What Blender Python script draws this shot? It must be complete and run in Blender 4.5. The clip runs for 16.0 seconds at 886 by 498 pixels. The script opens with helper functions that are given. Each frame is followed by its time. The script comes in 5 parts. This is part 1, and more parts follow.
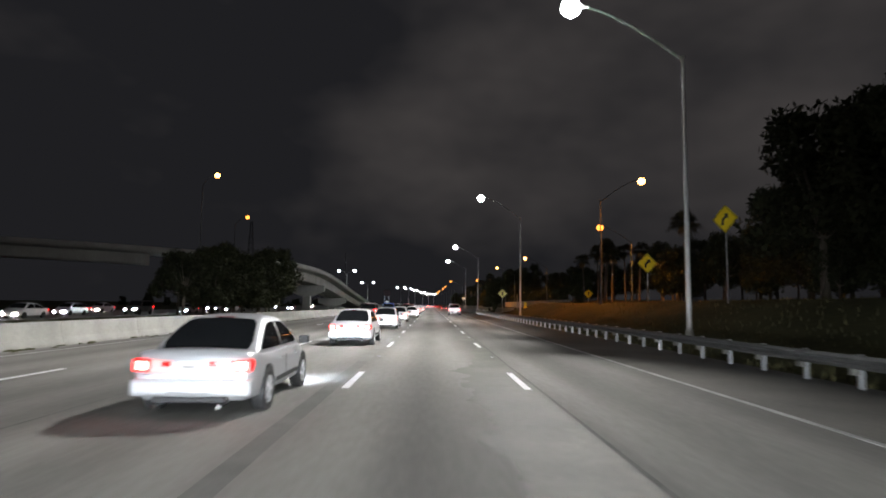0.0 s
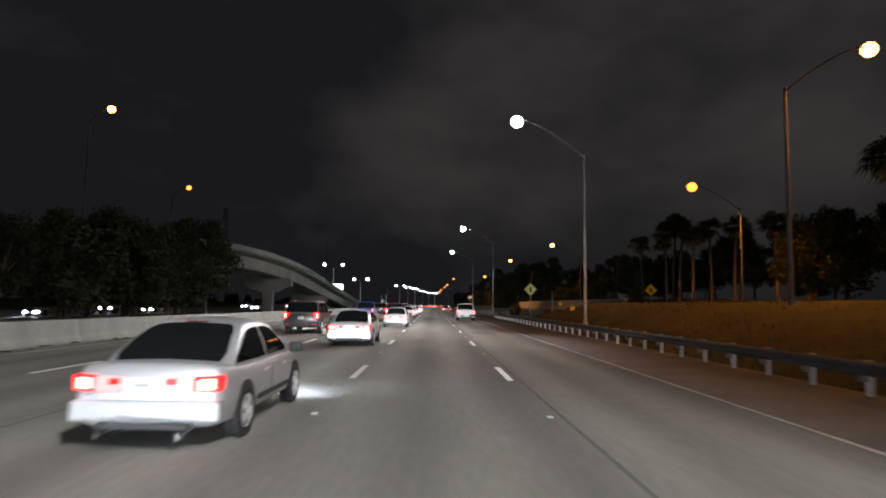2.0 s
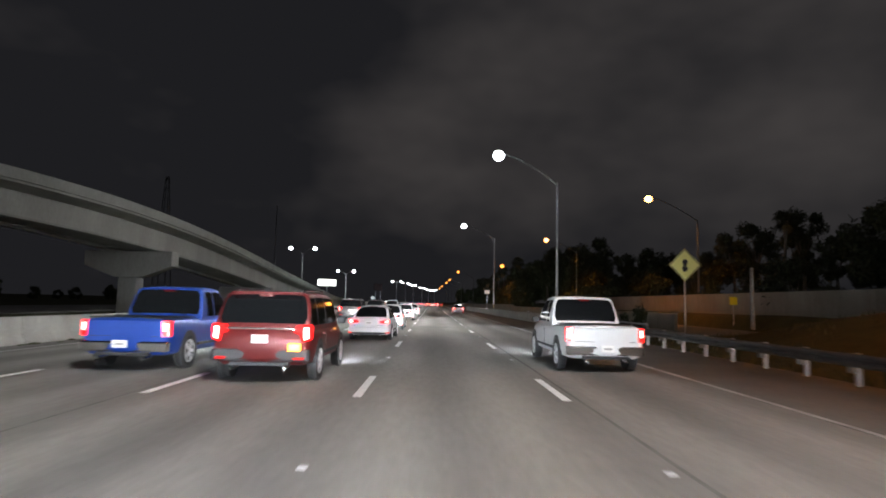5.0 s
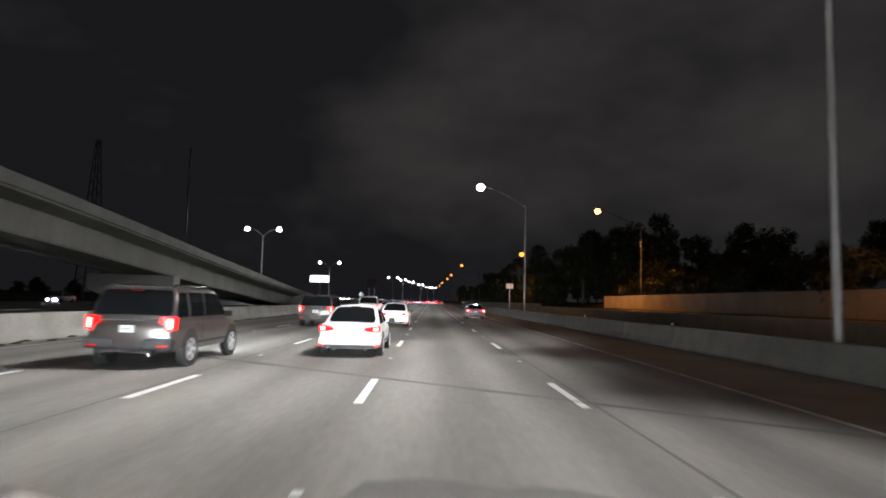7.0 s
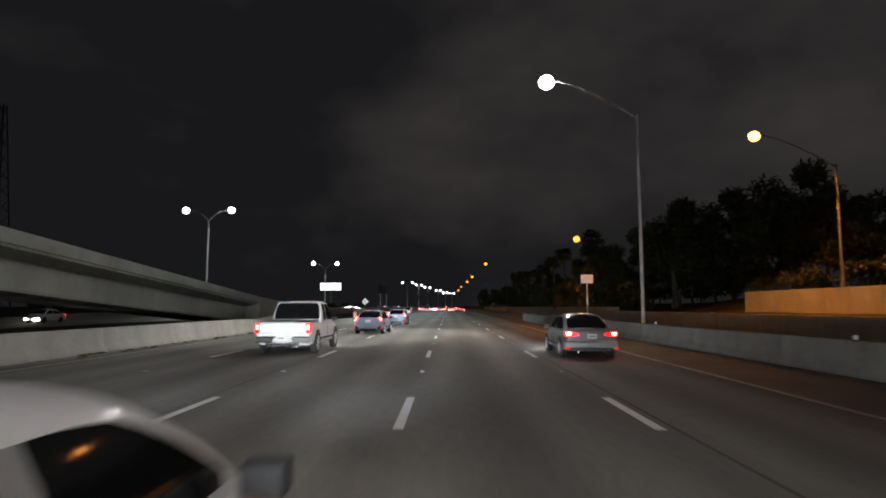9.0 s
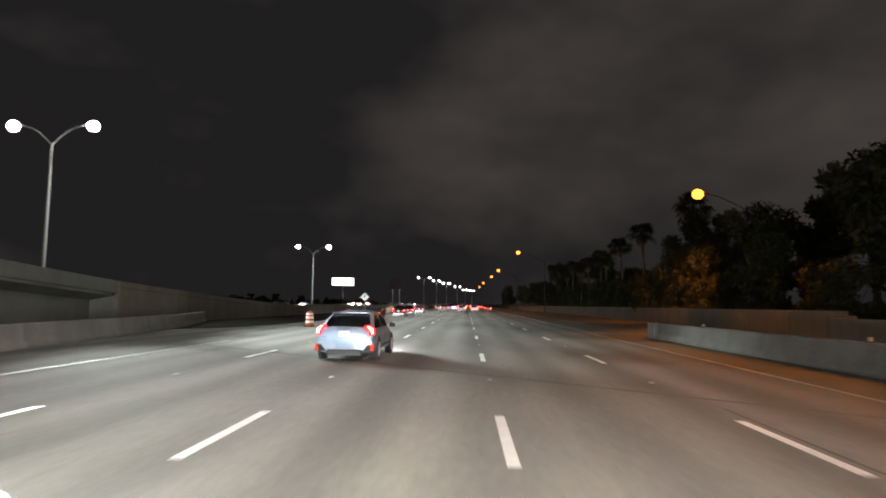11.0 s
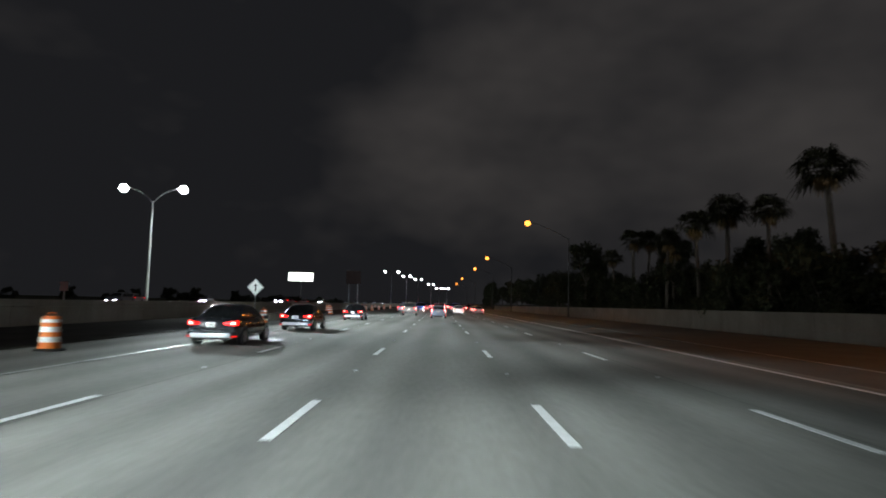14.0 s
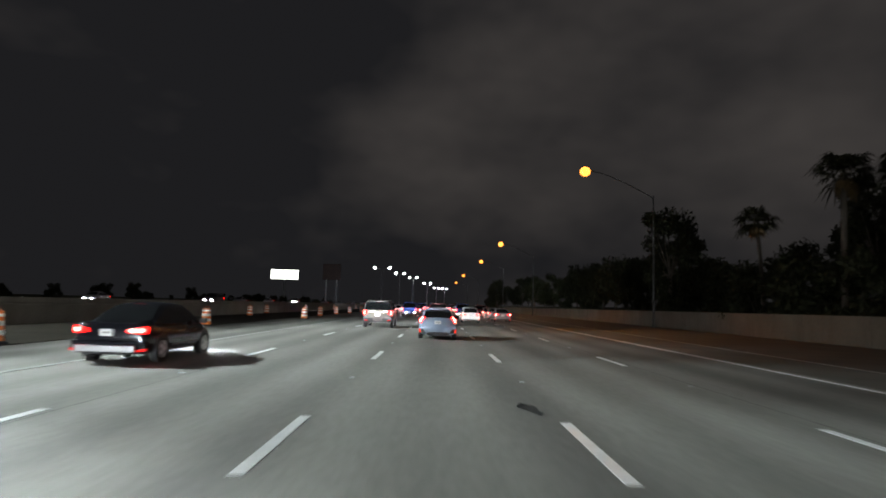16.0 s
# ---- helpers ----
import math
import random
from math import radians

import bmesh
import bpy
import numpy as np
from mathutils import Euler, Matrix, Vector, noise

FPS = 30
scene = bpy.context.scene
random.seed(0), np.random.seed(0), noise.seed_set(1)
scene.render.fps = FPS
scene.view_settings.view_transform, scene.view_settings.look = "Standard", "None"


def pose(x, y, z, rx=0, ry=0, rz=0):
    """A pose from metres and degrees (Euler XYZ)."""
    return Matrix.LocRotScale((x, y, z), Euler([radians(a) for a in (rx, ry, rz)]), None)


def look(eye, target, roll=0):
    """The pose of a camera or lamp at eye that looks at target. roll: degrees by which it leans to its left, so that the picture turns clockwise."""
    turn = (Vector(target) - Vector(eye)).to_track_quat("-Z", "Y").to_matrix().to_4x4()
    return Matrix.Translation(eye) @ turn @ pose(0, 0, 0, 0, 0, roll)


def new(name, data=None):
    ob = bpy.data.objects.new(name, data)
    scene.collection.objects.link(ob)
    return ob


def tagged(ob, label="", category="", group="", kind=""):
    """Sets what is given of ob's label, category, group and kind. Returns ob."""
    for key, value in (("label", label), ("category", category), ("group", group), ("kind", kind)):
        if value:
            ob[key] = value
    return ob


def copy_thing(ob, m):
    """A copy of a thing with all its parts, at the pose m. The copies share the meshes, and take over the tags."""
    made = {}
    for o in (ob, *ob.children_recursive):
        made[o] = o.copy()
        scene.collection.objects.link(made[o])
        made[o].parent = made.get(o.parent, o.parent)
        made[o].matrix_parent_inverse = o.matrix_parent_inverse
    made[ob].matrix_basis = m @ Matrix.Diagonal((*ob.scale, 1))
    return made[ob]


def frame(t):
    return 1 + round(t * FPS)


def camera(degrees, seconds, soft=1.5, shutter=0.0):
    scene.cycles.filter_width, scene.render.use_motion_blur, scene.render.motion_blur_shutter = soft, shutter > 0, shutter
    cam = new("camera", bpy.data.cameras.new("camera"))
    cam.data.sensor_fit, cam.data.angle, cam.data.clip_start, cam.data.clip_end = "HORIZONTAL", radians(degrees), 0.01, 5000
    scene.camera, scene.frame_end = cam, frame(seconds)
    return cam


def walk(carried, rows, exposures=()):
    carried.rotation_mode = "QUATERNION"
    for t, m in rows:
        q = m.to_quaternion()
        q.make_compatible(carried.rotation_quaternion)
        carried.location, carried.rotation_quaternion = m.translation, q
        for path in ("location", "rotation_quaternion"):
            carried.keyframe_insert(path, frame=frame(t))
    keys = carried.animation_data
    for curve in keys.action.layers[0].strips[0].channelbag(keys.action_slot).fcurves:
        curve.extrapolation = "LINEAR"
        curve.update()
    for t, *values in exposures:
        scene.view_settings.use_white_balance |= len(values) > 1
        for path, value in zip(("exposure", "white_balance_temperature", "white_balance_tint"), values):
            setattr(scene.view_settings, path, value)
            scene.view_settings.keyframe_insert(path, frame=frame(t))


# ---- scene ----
cam = camera(71.8, 16.0, soft=1.8, shutter=0.3)
PATH = [
    (0, (-0.13, 0.466, 1.668), (-0.095, 2.457, 1.851), 0.7),
    (0.5, (-0.123, 8.919, 1.731), (-0.089, 10.91, 1.911), 0.9),
    (1, (-0.15, 17.581, 1.716), (-0.115, 19.573, 1.899), 0.8),
    (1.5, (-0.13, 26.275, 1.676), (-0.094, 28.267, 1.858), 0.6),
    (2, (-0.019, 35.148, 1.717), (0.013, 37.14, 1.899), 1.0),
    (2.5, (-0.005, 43.935, 1.708), (0.024, 45.927, 1.891), 1.0),
    (3, (-0.157, 52.827, 1.68), (-0.128, 54.818, 1.864), 1.0),
    (3.5, (-0.269, 61.677, 1.63), (-0.242, 63.669, 1.811), 0.8),
    (6, (-0.69, 105.401, 1.697), (-0.653, 107.393, 1.868), 1.5),
    (6.5, (-0.696, 115.062, 1.714), (-0.66, 117.054, 1.882), 1.2),
    (7, (-0.72, 124.85, 1.661), (-0.684, 126.843, 1.83), 1.5),
    (7.5, (-0.671, 134.317, 1.679), (-0.64, 136.309, 1.856), 1.7),
    (8, (-0.716, 143.85, 1.675), (-0.692, 145.841, 1.866), 0.5),
    (10.5, (-2.057, 191.273, 1.76), (-2.123, 193.264, 1.94), 0.7),
    (11, (-2.35, 201.245, 1.713), (-2.43, 203.235, 1.893), 0.8),
    (11.5, (-2.738, 211.082, 1.739), (-2.817, 213.073, 1.917), 1.2),
    (12, (-3.132, 220.913, 1.669), (-3.196, 222.905, 1.841), 1.6),
    (12.5, (-3.32, 230.852, 1.71), (-3.357, 232.844, 1.884), 1.8),
    (13, (-3.425, 240.946, 1.728), (-3.446, 242.938, 1.902), 1.8),
    (13.5, (-3.545, 251.165, 1.675), (-3.548, 253.157, 1.853), 1.6),
    (14, (-3.47, 261.475, 1.645), (-3.464, 263.466, 1.825), 1.3),
    (14.5, (-3.56, 271.914, 1.67), (-3.555, 273.906, 1.847), 1.4),
    (15, (-3.524, 282.329, 1.674), (-3.518, 284.321, 1.855), 1.5),
    (15.5, (-3.55, 292.926, 1.668), (-3.541, 294.917, 1.855), 1.8),
    (16, (-3.69, 303.168, 1.6), (-3.675, 305.16, 1.784), 1.6),
]
walk(cam, [(t, look(eye, target, roll)) for t, eye, target, roll in PATH],
     [(0, 0.7, 6500, 10), (1.0, 0.5, 6600, 10), (2.0, 0.25, 6500, 10), (2.5, 0.3, 6400, 10), (3.0, 0.2, 6400, 10), (3.7, 0.1, 6400, 10), (5.8, 0.88, 6500, 10), (6.5, 0.3, 6500, 10), (7.0, 0.25, 6500, 10), (8.0, 0.15, 6600, 10),
      (10.3, 0.45, 6700, 10), (11.5, 0.85, 7500, 12), (12.0, 0.5, 7000, 10), (12.5, 0.35, 6500, 8), (13.5, 0.4, 6450, 7), (14.5, 0.55, 6500, 7), (16.0, 0.6, 6700, 8)])


# ---- world, light, exposure ----
scene.view_settings.exposure = 0.0
COOL = (1.0, 0.98, 0.96)
TWIN = (0.84, 0.97, 1.0)
SODIUM = (1.0, 0.33, 0.045)
P_WHITE = 36000.0
P_SODIUM = 6000.0
P_TWIN = 86000.0
P_HEAD = 7000.0
P_UNSEEN_FILL = 6500.0

world = bpy.data.worlds.new("night_sky")
scene.world = world
world.use_nodes = True
wn, wl = world.node_tree.nodes, world.node_tree.links
wn.clear()
w_out, w_bg = wn.new("ShaderNodeOutputWorld"), wn.new("ShaderNodeBackground")
w_co, w_map = wn.new("ShaderNodeTexCoord"), wn.new("ShaderNodeMapping")
w_map.inputs["Location"].default_value = (-0.22, 0.0, 0.0)
w_map.inputs["Scale"].default_value = (1.15, 1.0, 2.0)
w_n1, w_ramp = wn.new("ShaderNodeTexNoise"), wn.new("ShaderNodeValToRGB")
w_n1.inputs["Scale"].default_value, w_n1.inputs["Detail"].default_value = 1.9, 4.0
w_n1.inputs["Roughness"].default_value = 0.55
w_ramp.color_ramp.elements[0].position, w_ramp.color_ramp.elements[0].color = 0.36, (0.0080, 0.0080, 0.0092, 1)
w_ramp.color_ramp.elements[1].position, w_ramp.color_ramp.elements[1].color = 0.70, (0.031, 0.028, 0.0275, 1)
wl.new(w_co.outputs["Generated"], w_map.inputs["Vector"])
wl.new(w_map.outputs["Vector"], w_n1.inputs["Vector"])
# the town's glow lies on the clouds to the right
w_sep, w_glow, w_add = wn.new("ShaderNodeSeparateXYZ"), wn.new("ShaderNodeMapRange"), wn.new("ShaderNodeMath")
wl.new(w_co.outputs["Generated"], w_sep.inputs[0])
w_glow.inputs["From Min"].default_value, w_glow.inputs["From Max"].default_value = -0.5, 0.6
w_glow.inputs["To Min"].default_value, w_glow.inputs["To Max"].default_value = -0.16, -0.122
wl.new(w_sep.outputs["X"], w_glow.inputs["Value"])
wl.new(w_n1.outputs["Fac"], w_add.inputs[0])
wl.new(w_glow.outputs[0], w_add.inputs[1])
# brightest over the town ahead, a little to the right
w_dot, w_town, w_sum = wn.new("ShaderNodeVectorMath"), wn.new("ShaderNodeMapRange"), wn.new("ShaderNodeMath")
w_dot.operation, w_town.interpolation_type = "DOT_PRODUCT", "SMOOTHSTEP"
w_dot.inputs[1].default_value = Vector((0.30, 0.87, 0.40)).normalized()
w_town.inputs["From Min"].default_value, w_town.inputs["From Max"].default_value = 0.84, 1.0
w_town.inputs["To Min"].default_value, w_town.inputs["To Max"].default_value = 0.0, 0.125
wl.new(w_co.outputs["Generated"], w_dot.inputs[0])
wl.new(w_dot.outputs["Value"], w_town.inputs["Value"])
wl.new(w_add.outputs[0], w_sum.inputs[0])
wl.new(w_town.outputs[0], w_sum.inputs[1])
wl.new(w_sum.outputs[0], w_ramp.inputs["Fac"])
wl.new(w_ramp.outputs["Color"], w_bg.inputs["Color"])
wl.new(w_bg.outputs["Background"], w_out.inputs["Surface"])
w_bg.inputs["Strength"].default_value = 1.0


# ---- materials ----
def material(name, color, rough=0.6, metal=0.0, vary=0.25, scale=6.0, fine=60.0, bump=0.15, spec=0.5,
             stretch=(1, 1, 1), emit=None, power=0.0, coat=0.0, per_object=0.0, space="Object"):
    m = bpy.data.materials.new(name)
    m.use_nodes = True
    n, l = m.node_tree.nodes, m.node_tree.links
    b = n["Principled BSDF"]
    b.inputs["Roughness"].default_value, b.inputs["Metallic"].default_value = rough, metal
    b.inputs["Specular IOR Level"].default_value = spec
    b.inputs["Coat Weight"].default_value = coat
    b.inputs["Base Color"].default_value = (*color, 1)
    if emit:
        b.inputs["Emission Color"].default_value = (*emit, 1)
        b.inputs["Emission Strength"].default_value = power
    if vary > 0:
        co, mp = n.new("ShaderNodeTexCoord"), n.new("ShaderNodeMapping")
        mp.inputs["Scale"].default_value = stretch
        l.new(co.outputs[space], mp.inputs["Vector"])
        big, small = n.new("ShaderNodeTexNoise"), n.new("ShaderNodeTexNoise")
        big.inputs["Scale"].default_value, small.inputs["Scale"].default_value = scale, fine
        big.inputs["Detail"].default_value, small.inputs["Detail"].default_value = 4.0, 3.0
        for t in (big, small):
            l.new(mp.outputs["Vector"], t.inputs["Vector"])
        mix = n.new("ShaderNodeMix")
        mix.data_type = "FLOAT"
        mix.inputs[0].default_value = 0.35
        l.new(big.outputs["Fac"], mix.inputs[2])
        l.new(small.outputs["Fac"], mix.inputs[3])
        ramp = n.new("ShaderNodeMapRange")
        ramp.inputs["From Min"].default_value, ramp.inputs["From Max"].default_value = 0.3, 0.7
        ramp.inputs["To Min"].default_value, ramp.inputs["To Max"].default_value = 1 - vary, 1 + vary
        l.new(mix.outputs[0], ramp.inputs["Value"])
        factor = ramp.outputs[0]
        if per_object > 0:
            info, rr, mul = n.new("ShaderNodeObjectInfo"), n.new("ShaderNodeMapRange"), n.new("ShaderNodeMath")
            rr.inputs["To Min"].default_value, rr.inputs["To Max"].default_value = 1 - per_object, 1 + per_object
            mul.operation = "MULTIPLY"
            l.new(info.outputs["Random"], rr.inputs["Value"])
            l.new(factor, mul.inputs[0])
            l.new(rr.outputs[0], mul.inputs[1])
            factor = mul.outputs[0]
        tint = n.new("ShaderNodeVectorMath")
        tint.operation = "SCALE"
        tint.inputs[0].default_value = color
        l.new(factor, tint.inputs["Scale"])
        l.new(tint.outputs["Vector"], b.inputs["Base Color"])
        if bump > 0:
            bp = n.new("ShaderNodeBump")
            bp.inputs["Strength"].default_value, bp.inputs["Distance"].default_value = bump, 0.02
            l.new(small.outputs["Fac"], bp.inputs["Height"])
            l.new(bp.outputs["Normal"], b.inputs["Normal"])
    return m


def road_material():
    """Worn light concrete with darker wheel paths, joints sealed with tar along the lane lines and old stains."""
    m = material("road_concrete", (0.23, 0.225, 0.21), rough=0.85, vary=0.20, scale=0.35, fine=9.0, bump=0.18,
                 stretch=(1.0, 0.22, 1.0), spec=0.2)
    n, l = m.node_tree.nodes, m.node_tree.links
    b = n["Principled BSDF"]
    base = b.inputs["Base Color"].links[0].from_socket
    co, sep = n.new("ShaderNodeTexCoord"), n.new("ShaderNodeSeparateXYZ")
    l.new(co.outputs["Object"], sep.inputs[0])

    def math_node(op, a, c=None):
        q = n.new("ShaderNodeMath")
        q.operation = op
        for i, v in enumerate((a, c)):
            if v is None:
                continue
            if isinstance(v, (int, float)):
                q.inputs[i].default_value = v
            else:
                l.new(v, q.inputs[i])
        return q.outputs[0]

    # wheel paths: two per lane of 3.66 m, worn darker
    wob = n.new("ShaderNodeTexNoise")
    wob.inputs["Scale"].default_value = 0.06
    l.new(co.outputs["Object"], wob.inputs["Vector"])
    x = math_node("ADD", sep.outputs["X"], math_node("MULTIPLY", wob.outputs["Fac"], 0.5))
    phase = math_node("COSINE", math_node("MULTIPLY", x, 2 * math.pi / 1.83))
    path = n.new("ShaderNodeMapRange")
    path.inputs["From Min"].default_value, path.inputs["From Max"].default_value = -1.0, 1.0
    path.inputs["To Min"].default_value, path.inputs["To Max"].default_value = 1.12, 0.84
    l.new(phase, path.inputs["Value"])
    # large stains, drawn out along the road
    mp, st = n.new("ShaderNodeMapping"), n.new("ShaderNodeTexNoise")
    mp.inputs["Scale"].default_value = (0.45, 0.05, 1.0)
    st.inputs["Scale"].default_value, st.inputs["Detail"].default_value = 1.0, 3.0
    l.new(co.outputs["Object"], mp.inputs["Vector"])
    l.new(mp.outputs["Vector"], st.inputs["Vector"])
    sr = n.new("ShaderNodeMapRange")
    sr.inputs["From Min"].default_value, sr.inputs["From Max"].default_value = 0.35, 0.65
    sr.inputs["To Min"].default_value, sr.inputs["To Max"].default_value = 0.80, 1.12
    l.new(st.outputs["Fac"], sr.inputs["Value"])
    f = math_node("MULTIPLY", path.outputs[0], sr.outputs[0])
    sc = n.new("ShaderNodeVectorMath")
    sc.operation = "SCALE"
    l.new(base, sc.inputs[0])
    l.new(f, sc.inputs["Scale"])
    l.new(sc.outputs["Vector"], b.inputs["Base Color"])
    return m


M_ROAD = road_material()
M_SHOULDER = material("shoulder_asphalt", (0.125, 0.12, 0.105), 0.8, vary=0.3, scale=0.5, fine=8, bump=0.2)
M_TAR = material("tar_seal", (0.12, 0.118, 0.11), 0.9, vary=0.3, scale=1.5, fine=20)
M_STAIN = material("dark_repair", (0.15, 0.148, 0.14), 0.85, vary=0.25, scale=1.2, fine=14)
M_DAMP = material("damp_concrete", (0.135, 0.137, 0.118), 0.7, vary=0.35, scale=0.7, fine=6)
M_PAINT = material("white_road_paint", (0.78, 0.79, 0.8), 0.45, vary=0.14, scale=3.0, fine=26, bump=0.2, per_object=0.08)
M_EDGE = material("worn_edge_paint", (0.33, 0.33, 0.315), 0.55, vary=0.45, scale=1.2, fine=18)
M_STUD = material("road_stud_reflector", (0.6, 0.62, 0.64), 0.25, vary=0.0)
M_CONC = material("barrier_concrete", (0.34, 0.335, 0.305), 0.82, vary=0.28, scale=0.8, fine=14, bump=0.3, per_object=0.1, stretch=(1, 1, 0.45))
M_WALL = material("wall_concrete", (0.30, 0.268, 0.22), 0.85, vary=0.25, scale=0.7, fine=11, bump=0.3, per_object=0.09, stretch=(1, 1, 0.4))
M_BRIDGE = material("bridge_concrete", (0.29, 0.288, 0.27), 0.85, vary=0.22, scale=0.4, fine=7, bump=0.25, stretch=(1, 1, 0.35))
M_STEEL = material("galvanised_steel", (0.50, 0.51, 0.52), 0.42, 0.75, vary=0.18, scale=2.0, fine=30, bump=0.08)
M_POLE = material("weathered_aluminium_pole", (0.52, 0.52, 0.50), 0.5, 0.3, vary=0.15, scale=1.5, fine=20, bump=0.08)
# pole metal with the night's shade put into its colour, for sodium lamps
M_POLE_SHADED = material("shaded_lamp_pole", (0.11, 0.11, 0.105), 0.6, 0.3, vary=0.2, scale=1.5, fine=20, bump=0.08)
M_RAIL = material("weathered_rail_steel", (0.13, 0.13, 0.125), 0.6, 0.5, vary=0.25, scale=1.5, fine=20, bump=0.1)
M_POST = material("guardrail_block", (0.19, 0.185, 0.165), 0.7, vary=0.25, scale=4.0, fine=30, bump=0.2, per_object=0.15)
M_GRASS = material("dry_grass_ground", (0.058, 0.058, 0.028), 0.95, vary=0.45, scale=0.25, fine=3.0, bump=0.6, spec=0.1)
M_DIRT = material("dark_dirt", (0.045, 0.04, 0.032), 0.95, vary=0.4, scale=0.5, fine=5.0, bump=0.5, spec=0.1)
M_BLADE = material("grass_blades", (0.085, 0.08, 0.036), 0.9, vary=0.4, scale=1.0, fine=10.0, bump=0.0, spec=0.1)
M_LEAF = material("tree_leaves", (0.034, 0.038, 0.017), 0.8, vary=0.4, scale=1.3, fine=9.0, bump=0.0, spec=0.25, per_object=0.25)
M_PALM = material("palm_fronds", (0.04, 0.039, 0.018), 0.75, vary=0.35, scale=1.2, fine=9.0, bump=0.0, spec=0.25, per_object=0.2)
M_DEAD = material("dead_fronds", (0.22, 0.15, 0.075), 0.9, vary=0.35, scale=2.0, fine=12.0, bump=0.0, spec=0.1)
M_BARK = material("bark", (0.12, 0.10, 0.08), 0.95, vary=0.35, scale=3.0, fine=25.0, bump=0.5, stretch=(1, 1, 0.3))
M_SIGN = material("yellow_sign_sheeting", (0.85, 0.62, 0.01), 0.45, vary=0.06, scale=3.0, fine=20, bump=0.0)
M_SIGNL = material("fluorescent_sign_sheeting", (0.9, 0.86, 0.30), 0.45, vary=0.06, scale=3.0, fine=20, bump=0.0)
M_WHITE = material("white_sign_sheeting", (0.85, 0.85, 0.83), 0.5, vary=0.06, scale=3.0, fine=20, bump=0.0)
M_BLACK = material("black_print", (0.02, 0.02, 0.02), 0.6, vary=0.1)
M_ORANGE = material("orange_plastic", (0.75, 0.17, 0.02), 0.5, vary=0.12, scale=4, fine=30, bump=0.05)
M_BAND = material("white_reflective_band", (0.88, 0.87, 0.84), 0.4, vary=0.08, scale=5, fine=30, bump=0.0)
M_RUBBER = material("black_rubber", (0.022, 0.022, 0.022), 0.8, vary=0.2, scale=6, fine=40, bump=0.1)
M_RIM = material("alloy_rim", (0.82, 0.82, 0.84), 0.35, 0.55, vary=0.1, scale=6, fine=40, bump=0.0)
M_TRIM = material("black_plastic_trim", (0.03, 0.03, 0.032), 0.55, vary=0.15, scale=5, fine=30, bump=0.05)
M_GLASS = material("dark_car_glass", (0.008, 0.009, 0.01), 0.06, vary=0.0, spec=0.6)
M_CHROME = material("chrome", (0.75, 0.75, 0.76), 0.12, 1.0, vary=0.0)
M_PLATE = material("plate", (0.82, 0.82, 0.80), 0.5, vary=0.1, scale=10, fine=60, bump=0.0)
M_TAIL = material("lit_tail_lamp", (0.35, 0.01, 0.01), 0.2, vary=0.0, emit=(1.0, 0.008, 0.007), power=2.6)
# for unpowered reflectors: a weak emission stands in for light they throw back
M_REFLDIM = material("dim_glowing_reflector", (0.45, 0.012, 0.012), 0.15, vary=0.0, emit=(1.0, 0.02, 0.015), power=0.55)
M_CORE = material("lit_lamp_core", (0.5, 0.1, 0.1), 0.2, vary=0.0, emit=(1.0, 0.30, 0.25), power=6.5)
M_BRAKE = material("lit_brake_lamp", (0.4, 0.02, 0.02), 0.2, vary=0.0, emit=(1.0, 0.17, 0.14), power=28.0)
M_HEAD = material("lit_headlamp", (0.9, 0.9, 0.9), 0.2, vary=0.0, emit=(0.80, 0.89, 1.0), power=200.0)
M_HEADW = material("lit_warm_headlamp", (0.9, 0.9, 0.9), 0.2, vary=0.0, emit=(1.0, 0.90, 0.74), power=110.0)
M_DARKLENS = material("unlit_red_lens", (0.12, 0.006, 0.006), 0.2, vary=0.0)
# also for reflectors, with a slightly stronger emission in place of reflected light
M_REFLMID = material("glowing_reflector", (0.5, 0.04, 0.02), 0.2, vary=0.0, emit=(1.0, 0.04, 0.02), power=0.7)
M_PALELENS = material("pale_boot_lens", (0.62, 0.30, 0.30), 0.18, vary=0.0, emit=(1.0, 0.30, 0.28), power=0.8)
M_AMBER = material("lit_amber_indicator", (0.6, 0.25, 0.02), 0.2, vary=0.0, emit=(1.0, 0.42, 0.04), power=8.0)
M_LEDHEAD = material("lit_white_lamp", (0.9, 0.9, 0.9), 0.3, vary=0.0, emit=(0.92, 0.97, 1.0), power=45.0)
M_SODHEAD = material("lit_sodium_lamp", (0.9, 0.6, 0.3), 0.3, vary=0.0, emit=(1.0, 0.31, 0.04), power=2.6)
M_SODPALE = material("lit_pale_sodium_lamp", (0.9, 0.6, 0.3), 0.3, vary=0.0, emit=(1.0, 0.35, 0.085), power=9.0)
M_BILL = material("lit_billboard_face", (0.8, 0.8, 0.8), 0.6, vary=0.0, emit=(0.96, 1.0, 0.93), power=2.4)
M_DARKPANEL = material("dark_red_panel", (0.07, 0.045, 0.042), 0.8, vary=0.25, scale=0.6, fine=6)
PAINTS = {}


def paint(name, color, metal=0.55, rough=0.42):
    if name not in PAINTS:
        PAINTS[name] = material(name, color, rough, metal, vary=0.05, scale=2.0, fine=120.0, bump=0.0, coat=0.25)
    return PAINTS[name]


# ---- helpers ----
def part(name, bm, mat, parent=None, label="", smooth=False, at=None):
    me = bpy.data.meshes.new(name)
    if smooth:
        for f in bm.faces:
            f.smooth = True
    bm.to_mesh(me)
    bm.free()
    if smooth:
        me.set_sharp_from_angle(angle=radians(38))
    me.materials.append(mat)
    ob = new(name, me)
    if at is not None:
        ob.matrix_basis = at
    if parent is not None:
        ob.parent = parent
    if label:
        ob["label"] = label
    return ob


